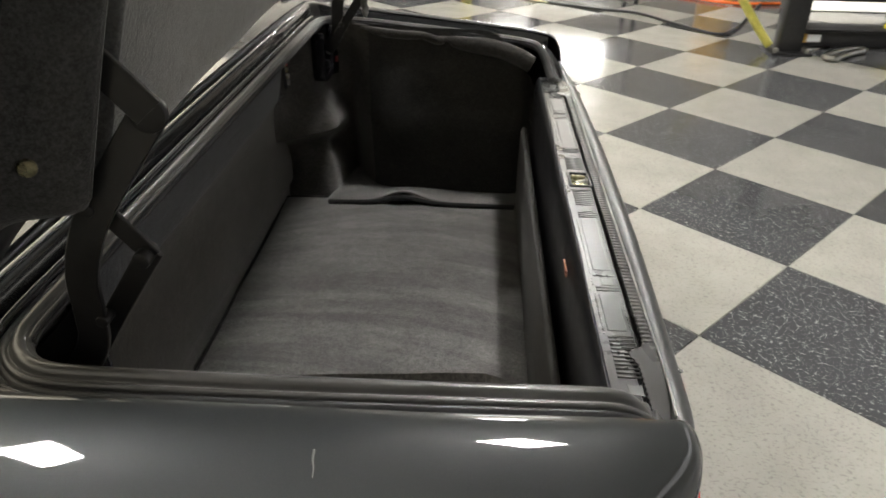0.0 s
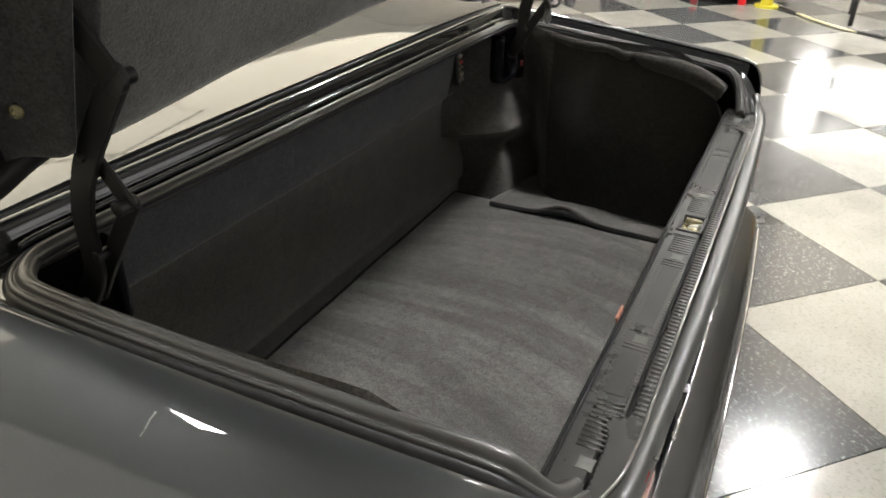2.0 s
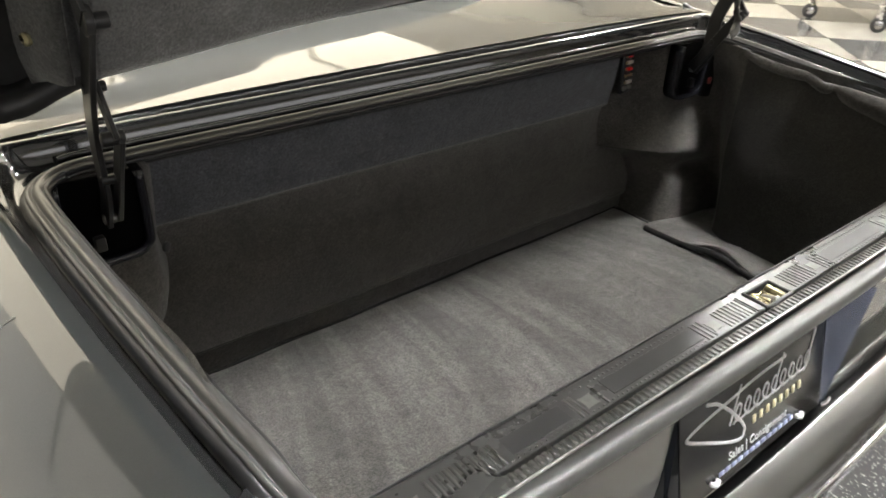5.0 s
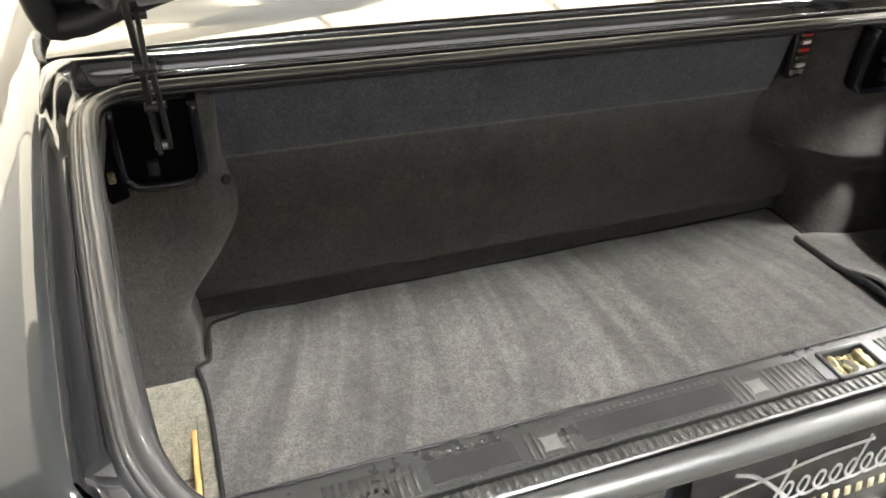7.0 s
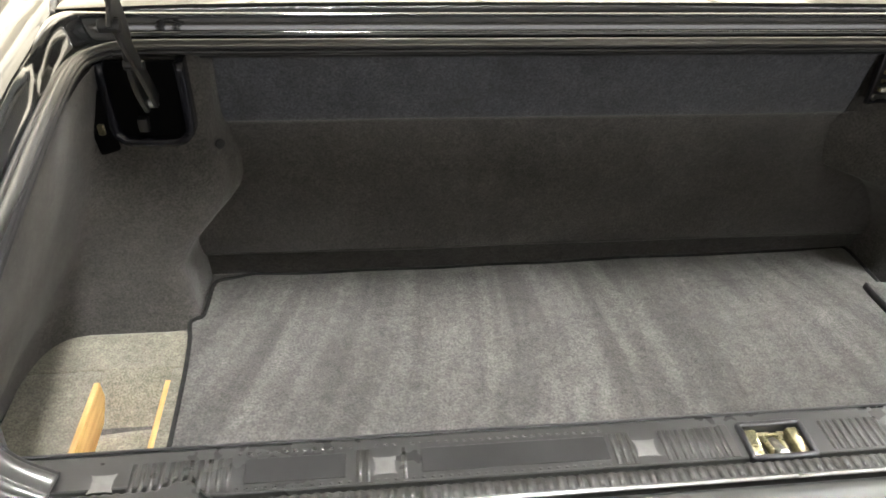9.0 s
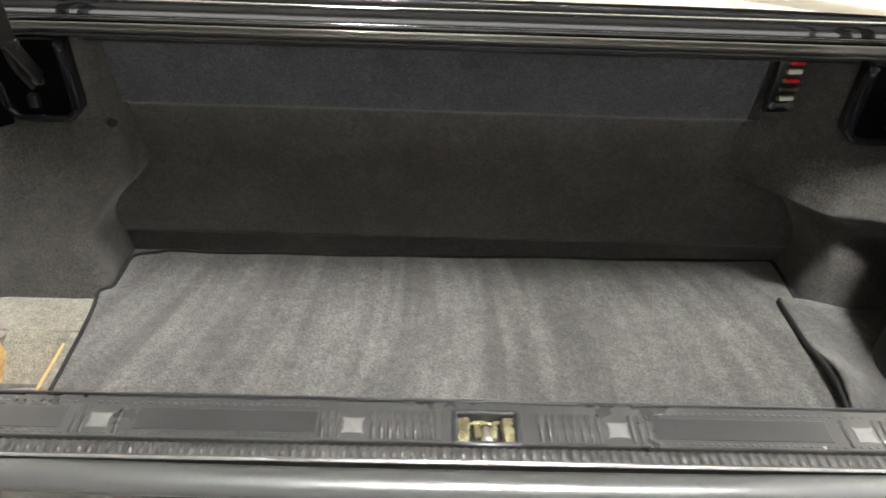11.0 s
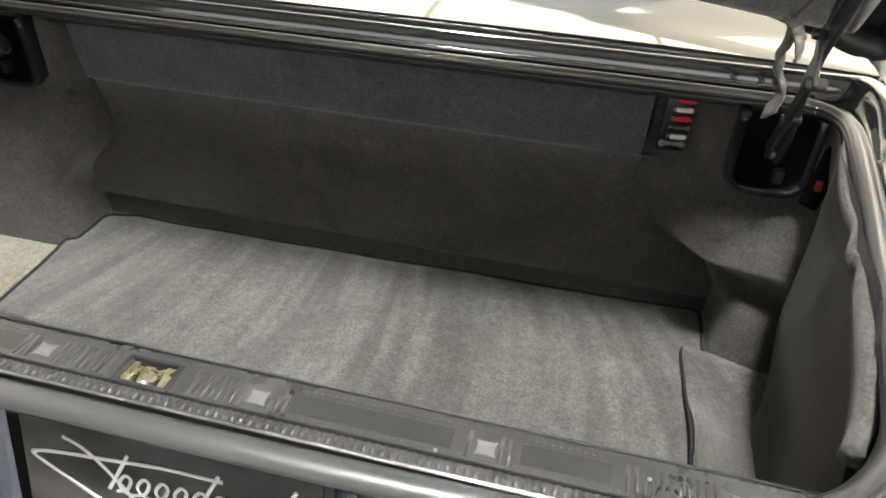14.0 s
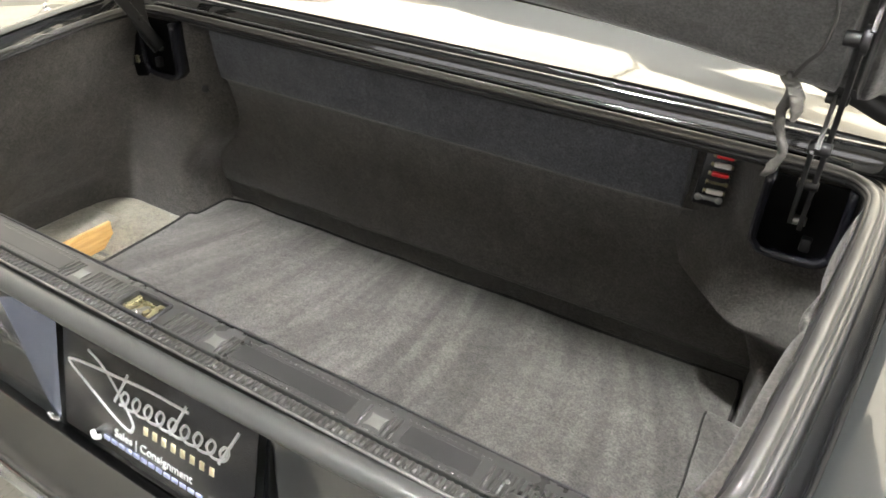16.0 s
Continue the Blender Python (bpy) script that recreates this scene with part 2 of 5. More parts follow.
def disc(r, depth, at=(0, 0, 0), turn=None, sides=24, bevel=0.0, bm=None, r2=None):
    out = bm or bmesh.new()
    made = bmesh.ops.create_cone(out, cap_ends=True, segments=sides, radius1=r, radius2=r if r2 is None else r2, depth=depth)["verts"]
    bmesh.ops.transform(out, matrix=Matrix.Translation(at) @ (turn or Matrix.Identity(4)), verts=made)
    if bevel:
        rim = [e for e in {e for v in made for e in v.link_edges} if any(len(f.verts) > 4 for f in e.link_faces)]
        bmesh.ops.bevel(out, geom=rim, offset=bevel, segments=2, affect="EDGES", profile=0.5)
    return out


def smooth_path(points, n):
    """n places along a soft curve through the points."""
    p = [Vector(q) for q in points]
    p = [2 * p[0] - p[1], *p, 2 * p[-1] - p[-2]]
    out = []
    for i in range(n):
        s = (len(points) - 1) * i / (n - 1)
        k = min(int(s), len(points) - 2)
        t = s - k
        a, b, c, d = p[k : k + 4]
        out.append(0.5 * (2 * b + (c - a) * t + (2 * a - 5 * b + 4 * c - d) * t * t + (3 * b - a - 3 * c + d) * t**3))
    return out


def sweep(path, profile, up=(0, 0, 1), closed=False, cap=True, scale=None):
    """A profile of (outward, upward) pairs along a path; outward is to the right of the way."""
    bm = bmesh.new()
    rows, up = [], Vector(up)
    for i, p in enumerate(path):
        a, b = path[max(0, i - 1)], path[min(len(path) - 1, i + 1)]
        way = (b - a).normalized()
        side = way.cross(up).normalized()
        top = side.cross(way)
        k = scale(i / (len(path) - 1)) if scale else 1.0
        rows.append([bm.verts.new(p + side * x * k + top * z * k) for x, z in profile])
    n = len(profile)
    for a, b in zip(rows, rows[1:]):
        for i in range(n if closed else n - 1):
            bm.faces.new((a[i], a[(i + 1) % n], b[(i + 1) % n], b[i]))
    if closed and cap:
        bm.faces.new(rows[0])
        bm.faces.new(rows[-1])
    return bm


def ring(r, n=10, flatten=1.0):
    return [(r * math.cos(2 * math.pi * i / n), flatten * r * math.sin(2 * math.pi * i / n)) for i in range(n)]


def tube(points, r, n=24, sides=10, flatten=1.0, up=(0, 0, 1)):
    return sweep(smooth_path(points, n), ring(r, sides, flatten), up, True)


def bar(points, width, thick, n=16, up=(1, 0, 0)):
    """A flat bar, thick along up."""
    w, t = width / 2, thick / 2
    b = min(w, t) * 0.35
    return sweep(smooth_path(points, n), [(-w + b, -t), (w - b, -t), (w, -t + b), (w, t - b), (w - b, t), (-w + b, t), (-w, t - b), (-w, -t + b)], up, True)


def ease(a, b, x):
    t = min(1.0, max(0.0, (x - a) / (b - a)))
    return t * t * (3 - 2 * t)


def interp(x, table):
    for (a, p), (b, q) in zip(table, table[1:]):
        if x <= b:
            return p + (q - p) * max(0.0, (x - a) / (b - a))
    return table[-1][1]


def wave(x, seed=0.0):
    return noise.noise((x, seed, 1.7))


# ---- room ----
X0, X1, Y0, Y1, TOP = -9.0, 11.0, -9.0, 10.0, 4.0
floor = tagged(part("floor", box((X1 - X0, Y1 - Y0, 0.1), ((X0 + X1) / 2, (Y0 + Y1) / 2, -0.056)), GROUT), "checkered showroom floor of pale and dark vinyl tiles", "floor", kind="structure")
tagged(part("ceiling", box((X1 - X0, Y1 - Y0, 0.1), ((X0 + X1) / 2, (Y0 + Y1) / 2, TOP + 0.05)), CEIL), "plain white showroom ceiling", "ceiling", kind="structure")


def wall(name, size, at, m=None):
    return tagged(flat(part(name, box(size, at), m or WALL)), "warm grey painted showroom wall", "wall", kind="structure")


wall("wall_north", (X1 - X0, 0.2, TOP), ((X0 + X1) / 2, Y1 + 0.1, TOP / 2))
wall("wall_south", (X1 - X0, 0.2, TOP), ((X0 + X1) / 2, Y0 - 0.1, TOP / 2))
wall("wall_west", (0.2, Y1 - Y0, TOP), (X0 - 0.1, (Y0 + Y1) / 2, TOP / 2), CEIL)
wall("wall_east", (0.2, Y1 - Y0, TOP), (X1 + 0.1, (Y0 + Y1) / 2, TOP / 2))


def window(name, size, at, glass, label):
    w = joint(name, label, "window", kind="structure")
    lean = size[0] < size[1]
    part("pane", box(size, at), glass, w)
    for k in (-1, 1):
        part("window_frame", box((0.06, size[1] + 0.16, 0.08) if lean else (size[0] + 0.16, 0.06, 0.08), (at[0], at[1], at[2] + k * (size[2] / 2 + 0.04)), 0.01), CEIL, w)
        part("window_frame", box((0.06, 0.08, size[2]) if lean else (0.08, 0.06, size[2]), (at[0] + (0 if lean else k * (size[0] / 2 + 0.04)), at[1] + (k * (size[1] / 2 + 0.04) if lean else 0), at[2]), 0.01), CEIL, w)


window("window_1", (0.03, 1.8, 0.8), (X1 - 0.02, -0.98, 2.1), DAYLIGHT, "bright daylit window in the showroom wall")
# Added out of view, to give the glossy deck a bright reflection.
window("window_2", (19.0, 0.03, 2.2), (0.8, Y1 - 0.02, 2.85), NORTH_FILL, "unseen long warm glowing band added for the deck to mirror")
# Added out of view: low light from behind for the upper trunk lining.
window("window_3", (15.0, 0.03, 1.7), (0.8, Y0 + 0.02, 1.95), SOUTH_FILL, "unseen glowing band added behind the car as low fill light")

lamp = joint("ceiling_light", "flat white ceiling light panel in a white frame", "ceiling light", "ceiling lights")
for k in (-1, 1):
    flat(part("frame", box((0.46, 0.03, 0.05), (0, k * 0.175, -0.025), 0.004), CEIL, lamp))
    flat(part("frame", box((0.03, 0.32, 0.05), (k * 0.215, 0, -0.025), 0.004), CEIL, lamp))
part("diffuser", box((0.40, 0.32, 0.02), (0, 0, -0.02)), DIFFUSER, lamp)
spots = [(0.40, -0.77), (-0.46, 1.65), (4.8, -0.7), (3.9, 1.7), (9.6, 1.9)]
lamp.matrix_basis = pose(*spots[0], TOP, 0, 0, 46.2)
for x, y in spots[1:]:
    copy_thing(lamp, pose(x, y, TOP, 0, 0, 46.2))

# Unseen glowing sheets, added to brighten reflections in deck, gutter, fender and sill.
north = [(x, 6.4, 2.34, 2.2, CREAM_FILL) for x in span(-7.6, 2.1, 5)] + [(4.0, 6.4, 1.2, 2.2, CREAM_FILL), (4.0, 4.15, 1.2, 2.2, CREAM_FILL), (5.85, 4.45, 2.34, 2.8, CREAM_FILL), (8.3, 4.45, 2.34, 2.8, CREAM_FILL)]
middle = [(-1.2, 4.2, 2.34, 2.2, CREAM_FILL), (1.67, 4.15, 3.28, 2.2, CREAM_FILL), (8.5, -1.1, 4.7, 1.5, CREAM_FILL)]
west = [(x, y, 2.34, 2.2, SHEET) for x, y in ((-6.0, 1.95), (-3.6, 1.95), (-6.0, 4.2), (-3.6, 4.2))]
for x, y, wide, deep, sheet in north + middle + west:
    sky = joint("luminous_ceiling_panel", "large unseen glowing panel added at the ceiling for reflections", "ceiling panel", "luminous ceiling panels")
    sky.location = (x, y, TOP - 0.03)
    part("glow_sheet", box((wide, deep, 0.02)), sheet, sky)
    for k in (-1, 1):
        part("glow_frame", box((wide + 0.06, 0.03, 0.03), (0, k * (deep / 2 + 0.015), 0.0), 0.003), CEIL, sky)

# ---- car: shell of the rear end ----
car = joint("car", "dark grey-green convertible car with its trunk open", "car")

SIDE = [(0.03, 0.574, 0.792), (0.05, 0.578, 0.799), (0.1, 0.585, 0.804), (0.2, 0.596, 0.812), (0.3, 0.606, 0.819), (0.4, 0.614, 0.826), (0.46, 0.617, 0.829)]


def rim_path():
    """The crest of the trunk seal from the left end of the sill, along the left side, the front and the right side to the sill."""
    left = [(-0.515, -0.002, 0.733), (-0.545, 0.004, 0.748), (-0.563, 0.014, 0.772)] + [(-x, y, z) for y, x, z in SIDE]
    corner = [(-0.617 + 0.055 * (1 - math.cos(a)), 0.468 + 0.052 * math.sin(a), 0.829 + 0.004 * a / 1.6) for a in span(0.3, math.pi / 2, 5)]
    front = [(x, 0.521, 0.833) for x in span(-0.5, 0.0, 6)]
    one = left + corner + front
    pts = one + [(-x, y, z) for x, y, z in reversed(one[:-1])]
    return smooth_path(pts, 260)


RIM = rim_path()
for _ in range(14):
    RIM = [RIM[0], *[(a + 2 * b + c) / 4 for a, b, c in zip(RIM, RIM[1:], RIM[2:])], RIM[-1]]
DENSE = smooth_path(RIM, 900)


def rounded(profile, n):
    """A closed profile with its corners softened."""
    return [(p.x, p.y) for p in smooth_path([(*q, 0) for q in [*profile, profile[0]]], n + 1)[:-1]]


# Walking this way round, the car's outside lies to the left, so outward is negative.
part("seal", sweep(DENSE, rounded([(0.009, -0.0115), (0.009, -0.007), (0.007, -0.002), (0.003, 0.001), (-0.001, 0.0005), (-0.0035, -0.002), (-0.0050, -0.0055), (-0.0062, -0.0058), (-0.0085, -0.004), (-0.0112, -0.005), (-0.0122, -0.009), (-0.0118, -0.02), (-0.006, -0.022), (0.004, -0.0135)], 42), closed=True), SEAL, car, "ribbed grey rubber weather seal round the trunk opening")
part("seal_base", sweep(DENSE, [(-0.0105, -0.0075), (-0.0150, -0.009), (-0.0185, -0.014), (-0.0185, -0.026), (-0.008, -0.026)], closed=True), RUBBER, car, "dark outer foot of the weather seal")
part("seal_lip", sweep(DENSE, rounded([(0.0060, -0.002), (0.0092, -0.003), (0.0108, -0.0050), (0.0098, -0.0064), (0.0110, -0.0076), (0.0118, -0.0095), (0.0110, -0.0120), (0.008, -0.0125), (0.005, -0.010)], 30), closed=True), RUBBER, car, "dark inner lip of the weather seal")


front = [p for p in RIM if p.y > 0.515]
for out, down in ((0.0108, -0.0055), (0.0118, -0.0105)):
    part("seal_rib", sweep([p + Vector((0, -out, down)) for p in front], ring(0.0027, 8), closed=True), RUBBER, car, "black rubber rib under the seal")
part("flange", sweep([p + Vector((0, 0.0138, 0.0010)) for p in front], ring(0.0034, 12), closed=True), GLOSS, car, "glossy painted edge outside the seal")


def gutter_rows():
    inner = RIM[10:-10]
    outer = []
    for p in inner:
        a = abs(p.x)
        if p.y < 0.44:
            q = edge_at(p.y)
            outer.append(Vector((math.copysign(q[0], p.x), p.y, q[1])))
        else:
            # Out to a tighter corner than the seal's own.
            k = ease(0.44, 0.521, p.y) if a > 0.52 else 1.0
            y = 0.44 + (0.558 - 0.44) * min(1.0, (p.y - 0.44) / 0.078)
            x = a * interp(a, [(0.0, 1.0), (0.5, 1.0), (0.56, 1.13), (0.6, 1.09), (0.62, 1.06)])
            outer.append(Vector((math.copysign(min(x, edge_at(0.5)[0] + 0.001), p.x), y, 0.838 + 0.019 * k)))
    return list(zip(inner, outer))


# Channel between seal and body as (share of the way out, rise), across the front and along the sides.
GUTTER = [(0.14, -0.0139), (0.24, -0.0165), (0.36, -0.0191), (0.47, -0.0199), (0.55, -0.0166), (0.61, -0.0088), (0.66, -0.0029), (0.72, 0.0001), (0.79, 0.0006), (0.88, -0.0010), (0.97, -0.0029), (1.06, -0.0070)]
GUTTER_SIDE = [-0.018, -0.022, -0.025, -0.026, -0.0265, -0.0265, -0.026, -0.025, -0.023, -0.017, -0.004, -0.003]


def edge_at(y):
    """The inner top edge of the fender at y: distance from the middle and height."""
    return interp(y, [(-0.05, 0.598), (0.02, 0.612), (0.05, 0.617), (0.2, 0.634), (0.4, 0.652), (0.5, 0.658), (0.56, 0.662), (1.2, 0.70)]), interp(y, [(-0.05, 0.786), (0.0, 0.80), (0.05, 0.808), (0.2, 0.820), (0.4, 0.836), (0.5, 0.842), (0.56, 0.846), (1.2, 0.88)])


rows = gutter_rows()


def gutter(i, k):
    p, q = rows[i]
    f, dz = GUTTER[k]
    dz += (GUTTER_SIDE[k] - dz) * ease(0.50, 0.40, p.y)
    m = p.lerp(q, f)
    return (m.x, m.y, m.z + dz)


part("rain_gutter", grid(gutter, range(len(rows)), range(len(GUTTER))), GLOSS, car, "glossy painted channel outside the seal")

FENDER = [(0.0, 0.0), (0.006, 0.0022), (0.014, 0.0027), (0.022, 0.0016), (0.033, -0.0008), (0.048, -0.0056), (0.060, -0.0102), (0.070, -0.0145), (0.078, -0.0185), (0.100, -0.0320), (0.126, -0.0500), (0.147, -0.072), (0.158, -0.100), (0.165, -0.140), (0.168, -0.2), (0.16, -0.3), (0.14, -0.4), (0.12, -0.46)]


PROF = smooth_path([(a, 0, b) for a, b in FENDER], 40)
REAR = [(-0.025, -0.16), (-0.025, -0.06), (-0.024, -0.03), (-0.021, -0.014), (-0.015, -0.006), (-0.006, -0.0015)]


def round_corner(x):
    """How far the tail curves forward at its outer corners."""
    return 2.0 * max(0.0, abs(x) - 0.60) ** 1.6


def fender_at(side, y, drop, k):
    p = PROF[k]
    x, z = edge_at(max(y, -0.02))
    grow = interp(y, [(-0.05, 0.88), (0.1, 0.95), (0.4, 1.05), (1.2, 1.2)])
    tuck = 0.05 * ease(0.06, -0.04, y) * ease(0.03, 0.16, p.x)
    wrap = round_corner(x + p.x * grow - tuck) * ease(0.05, -0.025, y)
    fold = ease(0.004, -0.024, y) * max(0.0, 1 - p.x / 0.03)
    return (side * (x + p.x * grow - tuck - 0.014 * fold), y + wrap, z + p.z + drop - 0.018 * fold * fold)


def fender(side):
    steps = REAR + [(y, 0.0) for y in span(0.004, 2.36, 110)]
    return part("fender", grid(lambda i, k: fender_at(side, *steps[i], k), range(len(steps)), range(40)), PAINT, car, "dark grey-green metallic rear fender")


fender(-1), fender(1)
run = [k for k in range(40) if 0.034 < PROF[k].x < 0.060]
chip = [Vector(fender_at(-1, 0.262 - 0.15 * (PROF[k].x - 0.028) + 0.0003 * math.sin(3 * k), 0.0004, k)) for k in run]
part("scratch", sweep(smooth_path(chip, 24), ring(0.0007, 6, 0.5), closed=True, scale=lambda u: 1.2 - 0.8 * u), SILL_GREY, car, "short pale scratch in the paint")

# Aerial foot on the fender: a rubber base and a chrome nut.
k = min(range(40), key=lambda i: abs(PROF[i].x - 0.102))
foot = Vector(fender_at(-1, 0.405, 0.0, k))
aerial = part("aerial_foot", sweep([foot + Vector((0.004 - 0.10 * d, d - 0.012, 0.002)) for d in span(0, 0.046, 10)], ring(0.012, 12, 0.55), closed=True, scale=lambda u: 0.35 + 0.75 * math.sin(0.3 + 2.0 * u)), RUBBER, car, "black rubber foot of the aerial")
part("aerial_nut", disc(0.010, 0.012, foot + Vector((-0.001, 0.022, 0.009)), pose(0, 0, 0, 0, -16, 0), 20, 0.003, r2=0.0075), CHROME, aerial, "chrome nut")
part("aerial_tip", disc(0.0045, 0.010, foot + Vector((-0.003, 0.022, 0.018)), pose(0, 0, 0, 0, -16, 0), 14, 0.002), CHROME, aerial, "chrome tip")

BACK_EDGE = [(0.0, -0.046, 0.7245), (0.15, -0.0455, 0.7245), (0.3, -0.0425, 0.7245), (0.42, -0.039, 0.7245), (0.48, -0.037, 0.7250), (0.525, -0.033, 0.729), (0.555, -0.027, 0.740), (0.578, -0.016, 0.760), (0.594, 0.0, 0.783), (0.603, 0.018, 0.797)]


def sill_top(x):
    a = abs(x)
    return interp(a, [(p[0], p[1]) for p in BACK_EDGE]), interp(a, [(p[0], p[2]) for p in BACK_EDGE])


for k in (-1, 1):
    def corner(i, v, k=k):
        a = RIM[26 - i]
        x = interp(i, [(0, 0.617), (8, 0.613), (16, 0.586), (26, 0.50)])
        y, z = sill_top(x)
        b = Vector((-x, y + 0.004, z - 0.011))
        m = (a + Vector((0, 0, -0.016))).lerp(b, min(v, 1.0))
        over = max(0.0, v - 1.0)
        return (-k * m.x, m.y - 0.012 * math.sin(over * 3), m.z - 0.002 * math.sin(math.pi * min(v, 1.0)) - 0.09 * over * over)

    part("tail_corner", grid(corner, range(27), span(0, 1.6, 16)), GLOSS, car, "painted rear corner under the gutter")
    part("corner_filler", box((0.10, 0.04, 0.10), (k * 0.585, -0.002, 0.655), 0.01), PAINT, car)

    path_ = [Vector((-0.47, -0.024, 0.732)), Vector((-0.495, -0.016, 0.735))] + RIM[0:28]

    def inside(i, v, k=k, path_=path_):
        p = path_[i]
        return (-k * (p.x + 0.002 - 0.016 * v * ease(4, 12, i)), p.y + 0.004, p.z - 0.018 - 0.11 * v)

    # Black sheet for the shade inside the corner.
    part("corner_lining", grid(inside, range(30), span(0, 1, 6)), SHADE_BLACK, car, "black sheet standing for the shade inside the rear corner")

# The panel ahead of the opening, with a black rubber strip along its edge.
def deck(x, s):
    return (x, 0.566 + s, 0.862 + 0.10 * s - 0.11 * s * s - 0.012 * (x / 0.66) ** 2 * ease(0.0, 0.1, s) - 0.01 * (x / 0.66) ** 4)


part("deck_panel", grid(deck, span(-0.655, 0.655, 50), span(0.0, 0.6, 24)), PAINT, car, "glossy deck panel ahead of the trunk opening")
part("deck_edge", grid(lambda x, v: (x, 0.566 + 0.003 * v, deck(x, 0.0)[2] - 0.020 * v), span(-0.655, 0.655, 50), span(0, 1, 3)), PAINT, car, "folded front edge of the deck")
part("deck_gap", grid(lambda x, v: (x, 0.545 + 0.06 * v, 0.842 - 0.012 * (x / 0.66) ** 4), span(-0.655, 0.655, 30), span(0, 1, 4)), BINDING, car, "dark gap under the deck edge")
part("deck_strip", tube([(-0.668, 0.62, 0.855), (-0.664, 0.587, 0.846), (-0.645, 0.569, 0.844), (-0.5, 0.566, 0.850), (0, 0.566, 0.854), (0.5, 0.566, 0.850), (0.645, 0.569, 0.844), (0.664, 0.587, 0.846), (0.668, 0.62, 0.855)], 0.005, 90, 8), RUBBER, car, "thin black rubber strip along the deck edge")

# The raised soft top ahead of the deck, unseen, added for its dark reflection.
def canvas(v, k):
    y = 0.92 + 1.44 * v
    top = interp(y, [(0.92, 0.880), (1.08, 1.05), (1.30, 1.18), (1.55, 1.27), (1.90, 1.30), (2.36, 1.28)])
    wide = interp(y, [(0.92, 0.57), (1.5, 0.60), (2.36, 0.64)])
    a = math.pi * k / 28
    x = math.copysign(abs(math.cos(a)) ** 0.55, math.cos(a))
    return (-wide * x * (1 - 0.18 * math.sin(a)), y, 0.865 + (top - 0.865) * math.sin(a) ** 0.5 + 0.004 * wave(y * 9, k * 0.6))


bm = grid(canvas, span(0, 1, 40), range(29))
bm.faces.new(sorted((v for v in bm.verts if v.co.y > 2.359), key=lambda v: math.atan2(v.co.z - 0.9, v.co.x)))
part("soft_top", bm, CANVAS, car, "unseen raised canvas top, added for its dark reflection in the deck")
part("cabin_floor", grid(lambda x, y: (x, y, 0.862), span(-0.70, 0.70, 12), span(1.15, 2.36, 12)), PAINT, car, "body under the canvas top")

# Tail: lip above the sill, rear panel with the plate recess, lamps and bumper.
half = [(x, y, z - 0.0095) for x, y, z in BACK_EDGE[:8]]
lip_path = smooth_path([(-x, y, z) for x, y, z in reversed(half[1:])] + half, 220)
part("sill_lip", sweep(lip_path, [(0.0125 * math.sin(a), 0.0100 * math.cos(a)) for a in span(0, 2 * math.pi * 15 / 16, 16)], closed=True, scale=lambda u: 1.0 - 0.55 * ease(0.33, 0.47, abs(u - 0.5))), LIP, car, "rounded satin lip behind the sill")
for k in (-1, 1):
    part("sill_edge", tube([(k * x, -0.0325 + 0.012 * ease(0.46, 0.56, x), 0.7245 + 0.02 * ease(0.46, 0.56, x)) for x in span(0.0, 0.54, 12)], 0.0014, 60, 8), BARE, car, "thin bright strip between sill and lip")


def fender_height(x):
    e = edge_at(-0.02)
    return min((e[1] + p.z for p in PROF if e[0] + 0.85 * p.x <= x), default=1.0)


def back_y(x):
    """The rear face of the body under the lip."""
    return min(sill_top(x)[0] + 0.004, -0.024) + round_corner(x)


def tail(x, s):
    z = sill_top(x)[1]
    top = min(z - 0.010, fender_height(abs(x)) - 0.012) - 0.045 * ease(0.56, 0.60, abs(x))
    zz = top + (0.34 - top) * s
    recess = ease(0.212 - 0.03 * s, 0.172, abs(x)) * ease(0.0, 0.015, s)
    return (x, back_y(x) + 0.054 * recess + 0.012 * ease(0.1, 0.9, s), zz)


part("rear_panel", grid(tail, sorted(set(span(-0.77, 0.77, 110) + span(-0.215, -0.165, 14) + span(0.165, 0.215, 14))), [0, 0.008, 0.016, 0.03, 0.06, 0.1, 0.2, 0.3, 0.5, 0.8, 1.0]), PAINT, car, "dark glossy rear panel with a plate recess")


def lens(side):
    def face(x, z):
        return back_y(x) - 0.010 * ease(0.40, 0.44, x) * ease(0.62, 0.54, x) - 0.002 + 0.012 * ease(0.70, 0.50, z)

    def inner(z):
        return interp(z, [(0.5, 0.392), (0.62, 0.396), (0.66, 0.404), (0.70, 0.430), (0.73, 0.462)])

    def fn(u, k):
        a = math.pi * k
        z = 0.6175 + 0.1035 * math.cos(a)
        x = inner(z) + (0.775 - inner(z)) * u
        return (side * x, face(x, z) - 0.007 * math.sin(a) ** 0.4 * ease(-0.01, 0.05, u), z)

    lamp_ = part("tail_lamp", grid(fn, span(0, 1, 40), span(0.0, 1.0, 28)), LENS, car, "ribbed red tail lamp")
    for z in (0.53, 0.555, 0.58, 0.605, 0.63, 0.655):
        part("lens_rib", tube([(side * x, face(x, z) - 0.0065, z) for x in (0.405, 0.45, 0.5, 0.56, 0.6, 0.66, 0.72, 0.76)], 0.0024, 40, 6), LENS, lamp_)
    part("lens_frame", tube([(side * (inner(z) - 0.001), face(inner(z), z) - 0.004, z) for z in (0.722, 0.70, 0.67, 0.63, 0.58, 0.53)], 0.0022, 24, 8), CHROME, lamp_, "thin chrome frame edge")


